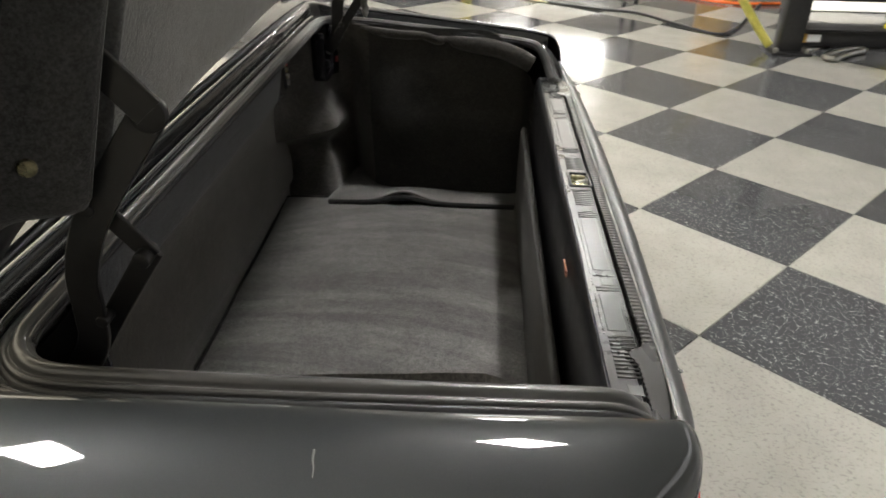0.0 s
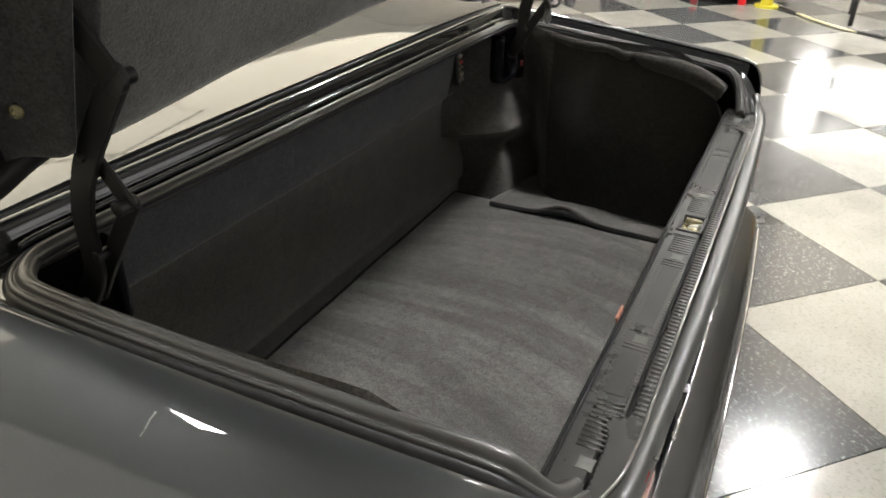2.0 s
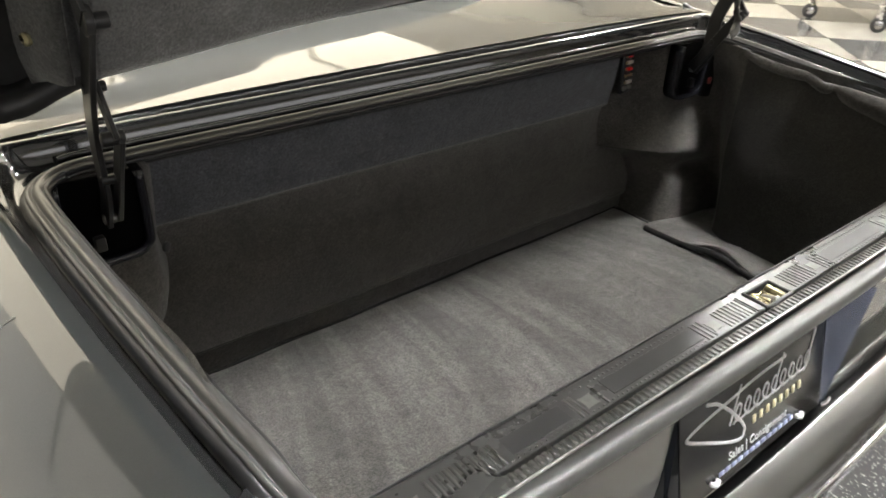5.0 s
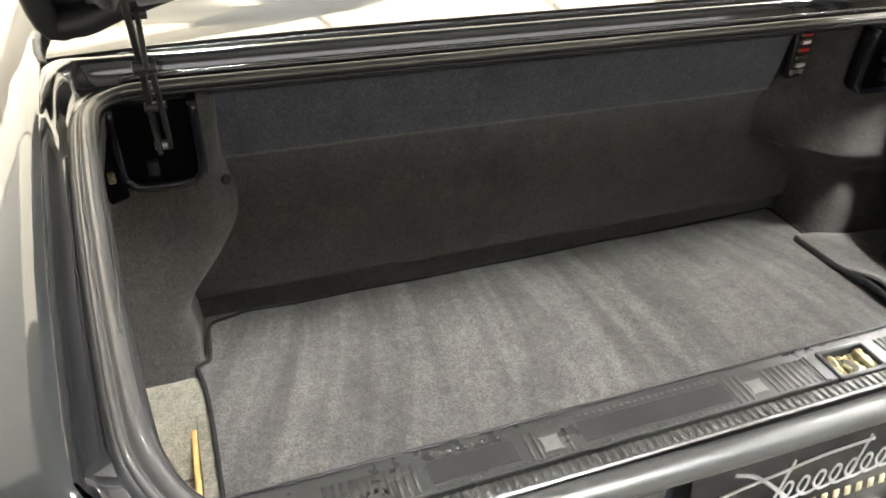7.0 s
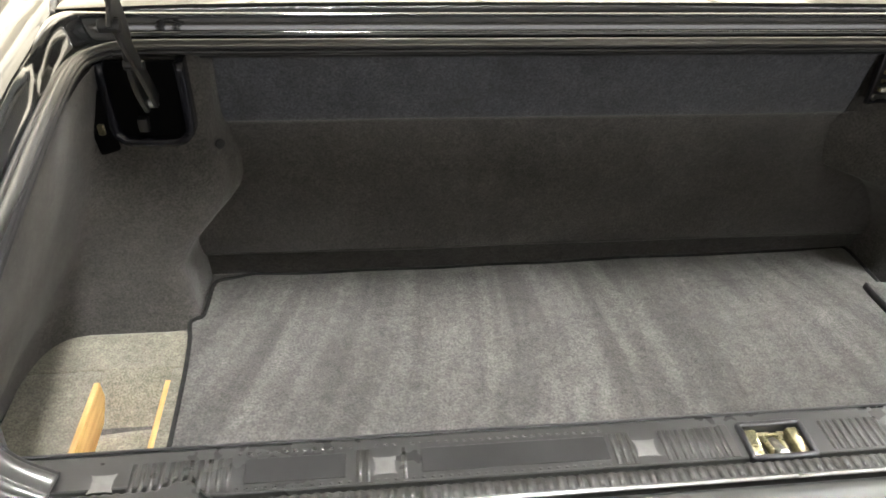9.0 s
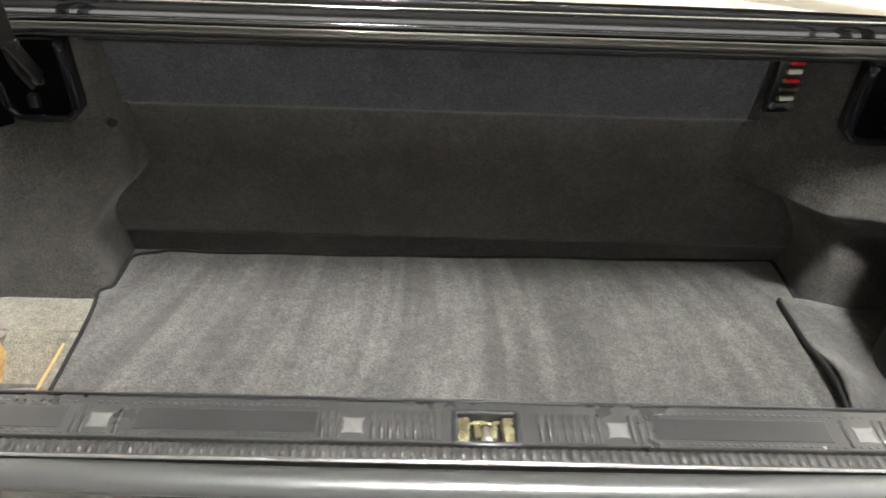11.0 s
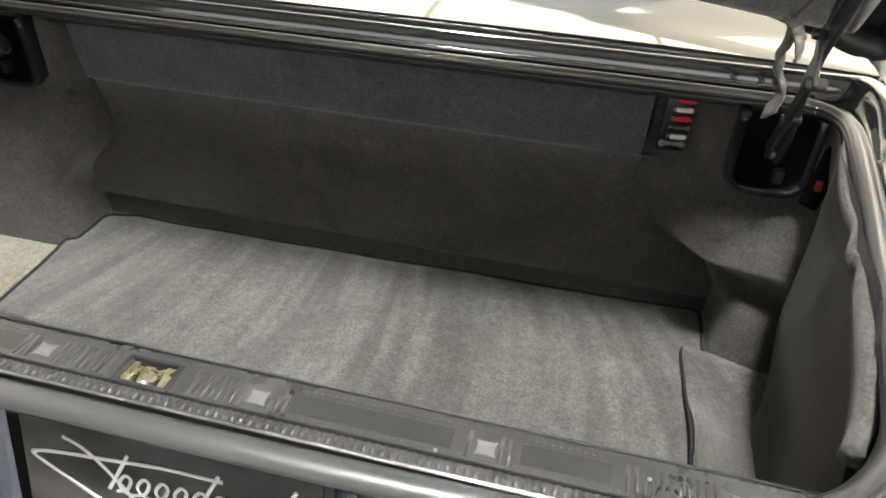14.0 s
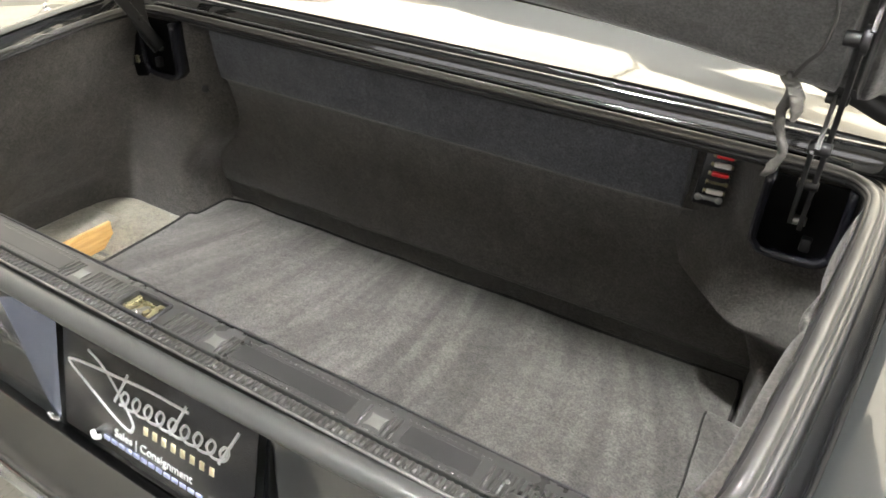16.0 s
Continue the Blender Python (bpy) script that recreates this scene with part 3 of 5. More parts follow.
lens(-1), lens(1)
SHAPE = smooth_path([(-0.006, 0, 0.36), (-0.024, 0, 0.44), (-0.030, 0, 0.462), (-0.037, 0, 0.471), (-0.046, 0, 0.474), (-0.053, 0, 0.472), (-0.070, 0, 0.464), (-0.088, 0, 0.453), (-0.099, 0, 0.440), (-0.104, 0, 0.424), (-0.1045, 0, 0.405), (-0.098, 0, 0.37), (-0.085, 0, 0.34), (-0.05, 0, 0.325)], 60)


def bumper(x, k):
    e = abs(x) / 0.79
    bow = 0.030 * e * e + 0.11 * (max(0.0, e - 0.86) / 0.14) ** 2
    return (x, SHAPE[k].x + bow, SHAPE[k].z)


part("bumper", grid(bumper, span(-0.79, 0.79, 90), range(60)), BUMPER, car, "satin grey chrome rear bumper")
part("bumper_strip", tube([(x, -0.1030 + 0.030 * (x / 0.79) ** 2, 0.431) for x in span(-0.66, 0.66, 30)], 0.0035, 90, 8), CHROME, car, "thin bright strip along the bumper")

# ---- sill trim with ribs, pads and latch ----
LX, LW, LD = 0.0, 0.049, 0.030
trim = part("sill_trim", bmesh.new(), SILL_PLASTIC, car, "worn black plastic sill trim with moulded ribs")


def plank(bm, x0, x1, y0, y1, z0, z1):
    return box((x1 - x0, y1 - y0, z1 - z0), ((x0 + x1) / 2, (y0 + y1) / 2, (z0 + z1) / 2), 0.0, bm=bm)


def joint_y(x):
    """Where the dark joint between the ribbed outer band and the inner plate runs."""
    return interp(abs(x), [(0.0, -0.0165), (0.405, -0.0165), (0.416, -0.0155), (0.4215, -0.010), (0.426, -0.001), (0.430, 0.0005), (0.437, 0.0005), (0.442, -0.003), (0.450, -0.0055), (0.460, -0.006), (0.56, -0.006)])


def outer_band(x, k):
    g = joint_y(x) - 0.0024 - 0.0006 * math.sin(x * 850)
    y, z = ((-0.0325, 0.716), (-0.0315, 0.7248), (-0.0305, 0.7253), (g - 0.0012, 0.7253), (g - 0.0003, 0.7249), (g, 0.7236), (g + 0.0006, 0.715))[k]
    return (x, y, z)


def inner_plate(x, k):
    g = joint_y(x) + 0.0022
    return (x, *((g - 0.0004, 0.715), (g, 0.7225), (g + 0.001, 0.7235), (0.0235, 0.7235), (0.0253, 0.7229), (0.026, 0.721), (0.026, 0.70))[k])


bm = grid(outer_band, span(-0.55, 0.55, 1100), range(7))
add_grid(bm, inner_plate, span(-0.55, -LW / 2, 240), range(7))
add_grid(bm, inner_plate, span(LW / 2, 0.55, 240), range(7))
plank(bm, -LW / 2, LW / 2, LD / 2, 0.026, 0.700, 0.7235)
plank(bm, -LW / 2, LW / 2, -0.0148, -LD / 2 + 0.0005, 0.700, 0.7235)
plank(bm, -0.55, 0.55, -0.030, 0.024, 0.70, 0.7055)
bmesh.ops.recalc_face_normals(bm, faces=bm.faces)
bm.to_mesh(trim.data)
bm.free()
part("joint_floor", box((1.1, 0.030, 0.006), (0, -0.010, 0.7135)), BINDING, trim, "dark joint line")
# Front face that hangs down inside the trunk, with a soft edge.
part("sill_skirt", sweep([Vector((x, 0.024, 0.7225)) for x in span(-0.55, 0.55, 40)], [(-0.004, 0.0012), (-0.0, 0.002), (-0.004, -0.0), (-0.008, -0.008), (-0.011, -0.03), (-0.013, -0.10), (-0.012, -0.33), (-0.008, -0.33), (-0.004, -0.01)], closed=True), PLASTIC, trim, "dark inner face of the sill")
part("sill_felt", sweep([Vector((x, 0.040, 0.40)) for x in span(-0.53, 0.53, 50)], [(-0.004, 0.0), (-0.020, 0.0), (-0.022, 0.10), (-0.020, 0.205), (-0.017, 0.213), (-0.012, 0.215), (-0.008, 0.208), (-0.004, 0.19)], closed=True), SHADED_FELT, trim, "dark felt panel on the inner face of the sill")
bm = box((0.030, 0.003, 0.016), (0, 0, 0), 0.0008)
for v in bm.verts:
    v.co.x *= 0.35 if v.co.z < 0 else 1.0
flat(part("lamp_holder_tab", bm, PEACH, trim, "peach plastic tab of a lamp holder")).matrix_basis = pose(-0.218, 0.0385, 0.692, -8, 0, 0)
bm = bmesh.new()
for x in span(-0.41, 0.41, 112):
    plank(bm, x - 0.0022, x + 0.0022, -0.0300, -0.0205, 0.7250, 0.7259)
tagged(part("outer_ribs", bm, RIB_PLASTIC, trim, "fine moulded ribs"), kind="stuff")
bm = bmesh.new()
pads = [s * (0.102 + 0.1925 * k) for k in range(3) for s in (-1, 1)]
for x in span(-0.545, 0.545, 170):
    near = min(abs(x - p) for p in pads)
    if LW / 2 + 0.012 < abs(x) < 0.128 or (0.009 < near < 0.020 and abs(x) < 0.4) or 0.398 < abs(x) < 0.470:
        if near > 0.0095:
            plank(bm, x - 0.0017, x + 0.0017, -0.0115, 0.0150, 0.7235, 0.7239)
    elif 0.125 < abs(x) < 0.41:
        plank(bm, x - 0.0014, x + 0.0014, 0.0170, 0.0190, 0.7235, 0.72372)
        plank(bm, x - 0.0014, x + 0.0014, -0.0118, -0.0100, 0.7235, 0.72372)
tagged(part("inner_ribs", bm, SILL_PLASTIC, trim, "moulded cross ribs"), kind="stuff")
for k in (-1, 1):
    for a, b in ((0.130, 0.268), (0.322, 0.392)):
        flat(part("inset_panel", box((b - a, 0.0205, 0.0012), (k * (a + b) / 2, 0.0032, 0.7234), 0.0004, 1), SILL_INSET, trim, "smooth dark inset panel"))
flat(part("latch_step", box((0.006, 0.030, 0.0014), (-0.0365, 0.002, 0.7238), 0.0005, 1), RIB_PLASTIC, trim, "pale worn step beside the latch"))
for x in pads:
    bm = bmesh.new()
    star = [(0.0085, 0.0075), (0.0045, 0.0067), (-0.0045, 0.0067), (-0.0085, 0.0075), (-0.0070, 0.0032), (-0.0070, -0.0032), (-0.0085, -0.0075), (-0.0045, -0.0067), (0.0045, -0.0067), (0.0085, -0.0075), (0.0070, -0.0032), (0.0070, 0.0032)]
    face_ = bm.faces.new([bm.verts.new((x + a, 0.0005 + b, 0.7232)) for a, b in star])
    top_ = bmesh.ops.extrude_face_region(bm, geom=[face_])["geom"]
    bmesh.ops.translate(bm, verts=[v for v in top_ if isinstance(v, bmesh.types.BMVert)], vec=(0, 0, 0.0008))
    flat(part("pad", bm, SILL_GREY, trim, "small light grey notched pad"))
part("screw", disc(0.0016, 0.002, (0.257, -0.0125, 0.7242), None, 10, 0.0004), BARE, trim, "small steel screw")
part("screw", disc(0.0020, 0.002, (0.419, 0.005, 0.7240), None, 12, 0.0005), BARE, trim, "small steel screw")
latch = flat(part("latch", box((0.046, 0.006, 0.010), (LX, -0.0125, 0.7150), 0.0015), BRASS, trim, "yellow zinc-plated lock striker in a black well"))
for k in (-1, 1):
    flat(part("jaw", box((0.0105, 0.023, 0.013), (LX + k * 0.0172, 0.000, 0.7170), 0.0025, turn=pose(0, 0, 0, 5, k * 9, k * 5)), BRASS, latch))
    flat(part("jaw", box((0.0050, 0.016, 0.009), (LX + k * 0.0055, 0.000, 0.7165), 0.0018, turn=pose(0, 0, 0, -8, k * 14, -k * 8)), BRASS, latch))
    # Black disc in place of a shaded hole.
    part("pit", disc(0.0040, 0.004, (LX + k * 0.0098, -0.002, 0.7140), None, 14, 0.0008), SHADE_BLACK, latch, "black disc standing for a shaded opening in the striker")
flat(part("jaw", box((0.031, 0.004, 0.006), (LX, 0.0095, 0.7160), 0.0012), BRASS, latch))
part("pin", disc(0.0042, 0.016, (LX + 0.0005, -0.003, 0.7185), pose(0, 0, 0, 70, 0, 0), 14, 0.0014), BARE, latch, "bright steel pin")
part("pin", disc(0.0050, 0.006, (LX + 0.0005, -0.0120, 0.7215), pose(0, 0, 0, 40, 0, 0), 14, 0.0016), BARE, latch, "bright steel pin head")
for a, b, c, d in ((0, LD / 2, LW, 0.003), (0, -LD / 2, LW, 0.003), (-LW / 2, 0, 0.003, LD), (LW / 2, 0, 0.003, LD)):
    flat(part("latch_bezel", box((c + 0.002, d + 0.002, 0.026), (LX + a, b, 0.7127), 0.0018, 3), PLASTIC, trim))
part("latch_well", box((LW, LD, 0.003), (LX, 0, 0.708)), PLASTIC, trim)

# ---- trunk lining ----
def back_wall(x, k):
    z, y = BACK[k]
    sag = 0.003 * wave(x * 6, z * 9)
    return (x, y + sag, z)


BACK = [(0.827, 0.541), (0.80, 0.556), (0.775, 0.560), (0.74, 0.565), (0.715, 0.569), (0.704, 0.571), (0.700, 0.573), (0.697, 0.579), (0.69, 0.583), (0.66, 0.587), (0.6, 0.592), (0.53, 0.597), (0.48, 0.601), (0.458, 0.602), (0.452, 0.604), (0.449, 0.606), (0.447, 0.613), (0.44, 0.618), (0.36, 0.621)]
part("back_lining", grid(back_wall, span(-0.6, 0.6, 60), range(6, len(BACK))), LINING, car, "charcoal felt on the front wall of the trunk")
band = grid(lambda x, k: back_wall(x, k), span(-0.495, 0.402, 50), range(0, 8))
add_grid(band, lambda y, k: (0.402, BACK[k][1] + y, BACK[k][0]), [0.0, 0.012, 0.03, 0.05], range(0, 8))
part("upper_lining", band, BAND, car, "blue-grey felt band above the front wall")

flat(part("recess_back", box((0.11, 0.004, 0.16), (0.43, 0.606, 0.755), 0.001), LINING, car, "felt behind the fuse holder"))
LEVELS = [
    (0.815, [(0.480, 0.565), (0.490, 0.535), (0.515, 0.515), (0.59, 0.512), (0.604, 0.47), (0.602, 0.40), (0.592, 0.25), (0.575, 0.08), (0.555, 0.035), (0.50, 0.035)]),
    (0.74, [(0.484, 0.575), (0.491, 0.537), (0.515, 0.514), (0.60, 0.508), (0.622, 0.47), (0.622, 0.40), (0.612, 0.25), (0.60, 0.08), (0.57, 0.035), (0.50, 0.036)]),
    (0.68, [(0.480, 0.585), (0.490, 0.55), (0.515, 0.515), (0.61, 0.506), (0.64, 0.47), (0.643, 0.40), (0.635, 0.25), (0.625, 0.08), (0.578, 0.035), (0.50, 0.037)]),
    (0.635, [(0.472, 0.590), (0.484, 0.558), (0.512, 0.516), (0.615, 0.504), (0.653, 0.47), (0.657, 0.40), (0.65, 0.25), (0.64, 0.08), (0.585, 0.035), (0.50, 0.037)]),
    (0.585, [(0.483, 0.594), (0.495, 0.562), (0.525, 0.516), (0.63, 0.499), (0.672, 0.47), (0.68, 0.40), (0.675, 0.25), (0.665, 0.08), (0.595, 0.035), (0.50, 0.037)]),
    (0.53, [(0.535, 0.598), (0.541, 0.565), (0.556, 0.512), (0.65, 0.494), (0.70, 0.47), (0.712, 0.40), (0.71, 0.25), (0.695, 0.08), (0.605, 0.035), (0.50, 0.037)]),
    (0.49, [(0.557, 0.602), (0.56, 0.565), (0.572, 0.508), (0.665, 0.492), (0.72, 0.47), (0.735, 0.40), (0.735, 0.25), (0.715, 0.08), (0.61, 0.035), (0.50, 0.037)]),
    (0.44, [(0.553, 0.612), (0.557, 0.56), (0.568, 0.505), (0.68, 0.491), (0.74, 0.47), (0.765, 0.40), (0.765, 0.25), (0.73, 0.08), (0.62, 0.035), (0.50, 0.037)]),
    (0.33, [(0.55, 0.616), (0.555, 0.555), (0.566, 0.503), (0.69, 0.490), (0.755, 0.47), (0.785, 0.40), (0.785, 0.25), (0.75, 0.08), (0.63, 0.035), (0.50, 0.037)]),
]
# On the other side the felt runs further in, round the fuse holder; its shelf ends in a sharp ridge with a hollow under it.
RIGHT = [
    (0.815, [(0.410, 0.578), (0.462, 0.572), (0.503, 0.522), (0.590, 0.512)]),
    (0.735, [(0.408, 0.590), (0.462, 0.582), (0.505, 0.520), (0.600, 0.508)]),
    (0.695, [(0.398, 0.586), (0.455, 0.566), (0.513, 0.522), (0.610, 0.510)]),
    (0.645, [(0.402, 0.588), (0.455, 0.556), (0.515, 0.503), (0.612, 0.502)]),
    (0.612, [(0.412, 0.591), (0.462, 0.538), (0.519, 0.484), (0.600, 0.486)]),
    (0.600, [(0.417, 0.593), (0.467, 0.533), (0.520, 0.481), (0.588, 0.482)]),
    (0.588, [(0.450, 0.597), (0.490, 0.550), (0.536, 0.494), (0.600, 0.481)]),
    (0.565, [(0.498, 0.599), (0.515, 0.562), (0.553, 0.516), (0.620, 0.492)]),
    (0.530, [(0.528, 0.600), (0.535, 0.566), (0.560, 0.512), (0.635, 0.522)]),
    (0.490, [(0.550, 0.604), (0.553, 0.566), (0.574, 0.506), (0.660, 0.505)]),
    (0.440, [(0.553, 0.612), (0.557, 0.560), (0.570, 0.505), (0.680, 0.493)]),
    (0.330, [(0.550, 0.616), (0.555, 0.555), (0.568, 0.503), (0.690, 0.490)]),
]


def left_at(z, i):
    """Point i of the plan of the side lining at height z."""
    table = [(h, p[i]) for h, p in reversed(LEVELS)]
    return tuple(interp(z, [(h, q[k]) for h, q in table]) for k in (0, 1))


def side_lining(side):
    levels = LEVELS if side < 0 else [(z, pts + [left_at(z, i) for i in range(4, 10)]) for z, pts in RIGHT]
    if side > 0:
        # The near panel hangs upright and ends in a fold, behind which the wall steps back.
        levels = [(z, [(min(x, {5: 0.597, 6: 0.590, 7: 0.570}[i] + 0.016 * ease(0.62, 0.45, z)) if i in (5, 6, 7) else x, y) for i, (x, y) in enumerate(pts)]) for z, pts in levels]
    rows = [smooth_path([(x, y, z) for x, y in pts], 60) for z, pts in levels]
    cols = [smooth_path([r[i] for r in rows], 70) for i in range(60)]

    def fn(i, j):
        p = cols[i][j]
        r = 0.004 * wave(p.y * 14 + side * 3, p.z * 10) * ease(0, 6, i)
        return (side * (p.x + r), p.y + 0.004 * wave(p.x * 14, p.z * 12 + side), min(p.z, interp(i, [(0, 0.9), (40, 0.9), (47, 0.735), (51, 0.70), (60, 0.70)])))

    if side > 0:
        # The unlit stretch of the side lining, its shade put into a darker felt.
        part("hanging_panel", grid(fn, range(32, 60), range(70)), SHADED_FELT, car, "felt panel hanging at the side, near black with painted shade")
    return part("side_lining", grid(fn, range(33 if side > 0 else 60), range(70)), SIDE_FELT, car, "moulded charcoal felt side lining")


side_lining(-1), side_lining(1)
# Loose felt edge of one side lining, standing a little off the seal.
pts = [(0.606, 0.452, 0.808), (0.600, 0.43, 0.804), (0.592, 0.38, 0.800), (0.588, 0.33, 0.797), (0.589, 0.29, 0.794), (0.580, 0.255, 0.789), (0.584, 0.235, 0.788), (0.578, 0.20, 0.786), (0.571, 0.14, 0.781), (0.566, 0.10, 0.774), (0.560, 0.065, 0.764), (0.551, 0.042, 0.750)]
bm = sweep(smooth_path([(x + 0.003, y, z + 0.007 + 0.004 * wave(y * 30, 1)) for x, y, z in pts], 70), [(0.004, 0.003), (0.001, 0.006), (-0.003, 0.006), (-0.006, 0.003), (-0.008, -0.004), (-0.008, -0.016), (-0.001, -0.020), (0.004, -0.010)], closed=True, scale=lambda u: 0.75 + 0.75 * ease(0.5, 0.75, u) - 0.3 * math.exp(-((u - 0.55) / 0.03) ** 2))
part("lining_edge", bm, SIDE_FELT, car, "frayed felt top edge of the side lining")

bm = bmesh.new()
plank(bm, -0.556, 0.79, 0.03, 0.63, 0.36, 0.3985)
plank(bm, -0.79, -0.556, 0.415, 0.63, 0.36, 0.391)
plank(bm, -0.79, -0.674, 0.03, 0.415, 0.36, 0.391)
plank(bm, -0.577, -0.556, 0.03, 0.415, 0.36, 0.391)
plank(bm, -0.79, 0.79, 0.03, 0.63, 0.32, 0.352)
flat(part("trunk_floor", bm, LINING, car, "felt covered trunk floor pan"))

# ---- hinge wells and hinges ----
def hinge_well(side):
    """Black plastic frame with rounded lower corners; a black sheet stands for the shaded pocket."""
    cx = side * 0.553
    loop = [(-0.047, 0.815), (-0.047, 0.735), (-0.043, 0.722), (-0.032, 0.713), (0.0, 0.711), (0.028, 0.713), (0.039, 0.722), (0.043, 0.735), (0.043, 0.815)]
    path = smooth_path([(cx + x, 0.508, z) for x, z in loop], 60)
    well = part("hinge_well", sweep(path, [(-0.006, -0.012), (-0.006, 0.012), (-0.004, 0.0155), (0.002, 0.0155), (0.005, 0.012), (0.005, -0.012)], up=(0, -1, 0), closed=True), NAVY, car, "black plastic frame round the hinge well")
    part("well_back", box((0.086, 0.004, 0.10), (cx - 0.002, 0.5075, 0.764), 0.001), SHADE_BLACK, well, "black sheet standing for the shade in the pocket")
    flat(part("bracket", box((0.012, 0.012, 0.018), (cx + side * 0.012, 0.502, 0.735), 0.002), STEEL, well, "small dark metal bracket"))
    # A second, narrow slot beside the well, its shade drawn as a black block.
    slot = part("slot", box((0.024, 0.004, 0.085), (side * 0.6125, 0.492, 0.744), 0.004, 2, pose(0, 0, 0, 0, side * 6, -side * 25)), SHADE_BLACK, car, "narrow slot, its shade a black block, with a loom connector")
    part("connector", box((0.008, 0.006, 0.014), (side * 0.611, 0.489, 0.735), 0.002), BRASS if side < 0 else DULL_RED, slot)


hinge_well(-1), hinge_well(1)


def hinge(side):
    x = side * 0.553
    h = flat(part("hinge", bar([(x, 0.497, 0.765), (x, 0.474, 0.803), (x, 0.470, 0.835), (x, 0.468, 0.870), (x, 0.452, 0.914), (x, 0.423, 0.958), (x, 0.390, 1.003)], 0.026, 0.006, 40), STEEL, car, "black steel trunk hinge arm"))
    y2 = x + side * -0.012
    flat(part("link", bar([(y2, 0.492, 0.770), (y2, 0.4535, 0.830), (y2, 0.413, 0.890)], 0.019, 0.005, 12), STEEL, h, "short hinge link"))
    flat(part("link", bar([(y2 + side * 0.004, 0.411, 0.886), (y2 + side * 0.004, 0.430, 0.909), (y2 + side * 0.004, 0.449, 0.932)], 0.016, 0.005, 10), STEEL, h))
    for y, z, r in ((0.388, 1.005, 0.008), (0.416, 0.888, 0.008), (0.46, 0.828, 0.006), (0.448, 0.93, 0.006)):
        flat(part("pivot", disc(r * 0.9, 0.022, (x - side * 0.006, y, z), pose(0, 0, 0, 0, 90, 0), 14, 0.0015), STEEL, h))
    flat(part("top_arm", bar([(x + side * 0.004, 0.386, 1.008), (x + side * 0.004, 0.402, 1.026), (x + side * 0.003, 0.420, 1.044), (x, 0.446, 1.066)], 0.025, 0.005, 14), STEEL, h))
    flat(part("arm_eye", disc(0.0135, 0.008, (x + side * 0.001, 0.388, 1.006), pose(0, 0, 0, 0, 90, 0), 28, 0.0015), STEEL, h, "rounded eye of the hinge arm"))
    part("bolt", disc(0.006, 0.018, (x - side * 0.004, 0.492, 0.768), pose(0, 0, 0, 0, 90, 0), 6, 0.001), BARE, h, "bare steel bolt")


hinge(-1), hinge(1)

# ---- trunk lid, propped open ----
LID = Matrix.Translation((0, 0.512, 0.905)) @ Euler((radians(18), 0, 0)).to_matrix().to_4x4()
# In the lid's own frame: x across, z up along the lid, y out through its painted side.
lid = new("trunk_lid")
lid.parent = car
lid.matrix_basis = LID
tagged(lid, "open trunk lid, painted outside and felt lined inside")


def arch(x):
    """Height of the lid's lower edge, which bows up between the hinges and drops at the corners."""
    a = min(1.0, abs(x / 0.6))
    return 0.036 + 0.047 * (1 - a ** 1.6) - 0.036 * ease(0.87, 1.0, a)


def skin(x, s):
    bow = 0.020 * (1 - (x / 0.65) ** 2)
    low = arch(x)
    return (x, 0.072 + bow - 0.02 * ease(0.5, 0.58, s), -0.014 + low + s * (0.574 - low) / 0.58)


bm = grid(skin, span(-0.640, 0.640, 40), span(0.0, 0.58, 20))
bmesh.ops.solidify(bm, geom=bm.faces[:], thickness=0.004)
part("skin", bm, PAINT, lid)


def lip(x, k):
    """The lid's tail, which turns down over the rear edge of the opening when it is shut."""
    a = math.pi * 0.5 * min(1.0, k / 6)
    y, z = (0.068 - 0.045 * (1 - math.cos(a)), 0.556 + 0.045 * math.sin(a)) if k <= 6 else (0.023 - 0.014 * (k - 6), 0.601 + 0.002 * (k - 6))
    side = ease(0.44, 0.60, abs(x))
    return (x, y + 0.060 * side * min(1.0, k / 6), z - 0.045 * side * min(1.0, k / 6))


bm = grid(lip, span(-0.635, 0.635, 40), range(8))
bmesh.ops.solidify(bm, geom=bm.faces[:], thickness=0.004)
part("tail_edge", bm, PAINT, lid, "downturned painted tail of the lid")
part("inner_panel", grid(lambda x, z: (x, 0.022, z + arch(x) * (1 - z / 0.56)), span(-0.64, 0.64, 30), span(-0.010, 0.555, 12)), RUBBER, lid, "dark inner panel of the lid")
rim = [(x, 0.006, -0.008 + arch(x)) for x in span(0.0, -0.56, 8)] + [(-0.612, 0.0, 0.0), (-0.636, 0.0, 0.03), (-0.636, 0.0, 0.3), (-0.636, 0.0, 0.52), (-0.60, 0.0, 0.555)]
rim = rim + [(0, 0.008, 0.56)] + [(-x, y, z) for x, y, z in reversed(rim)]
part("inner_frame", sweep(smooth_path(rim, 150), [(-0.010, 0.022), (-0.010, -0.004), (-0.004, -0.010), (0.010, -0.010), (0.016, -0.002), (0.016, 0.022)], up=(0, 1, 0), closed=True, cap=False), RUBBER, lid, "dark folded rim of the lid")
for k in (-1, 1):
    part("lid_side", grid(lambda u, v, k=k: (k * (0.643 - 0.004 * math.sin(math.pi * v)), 0.080 - 0.075 * v, 0.0 + 0.56 * u), span(0, 1, 20), span(0, 1, 8)), BINDING, lid, "dark felt side of the lid")


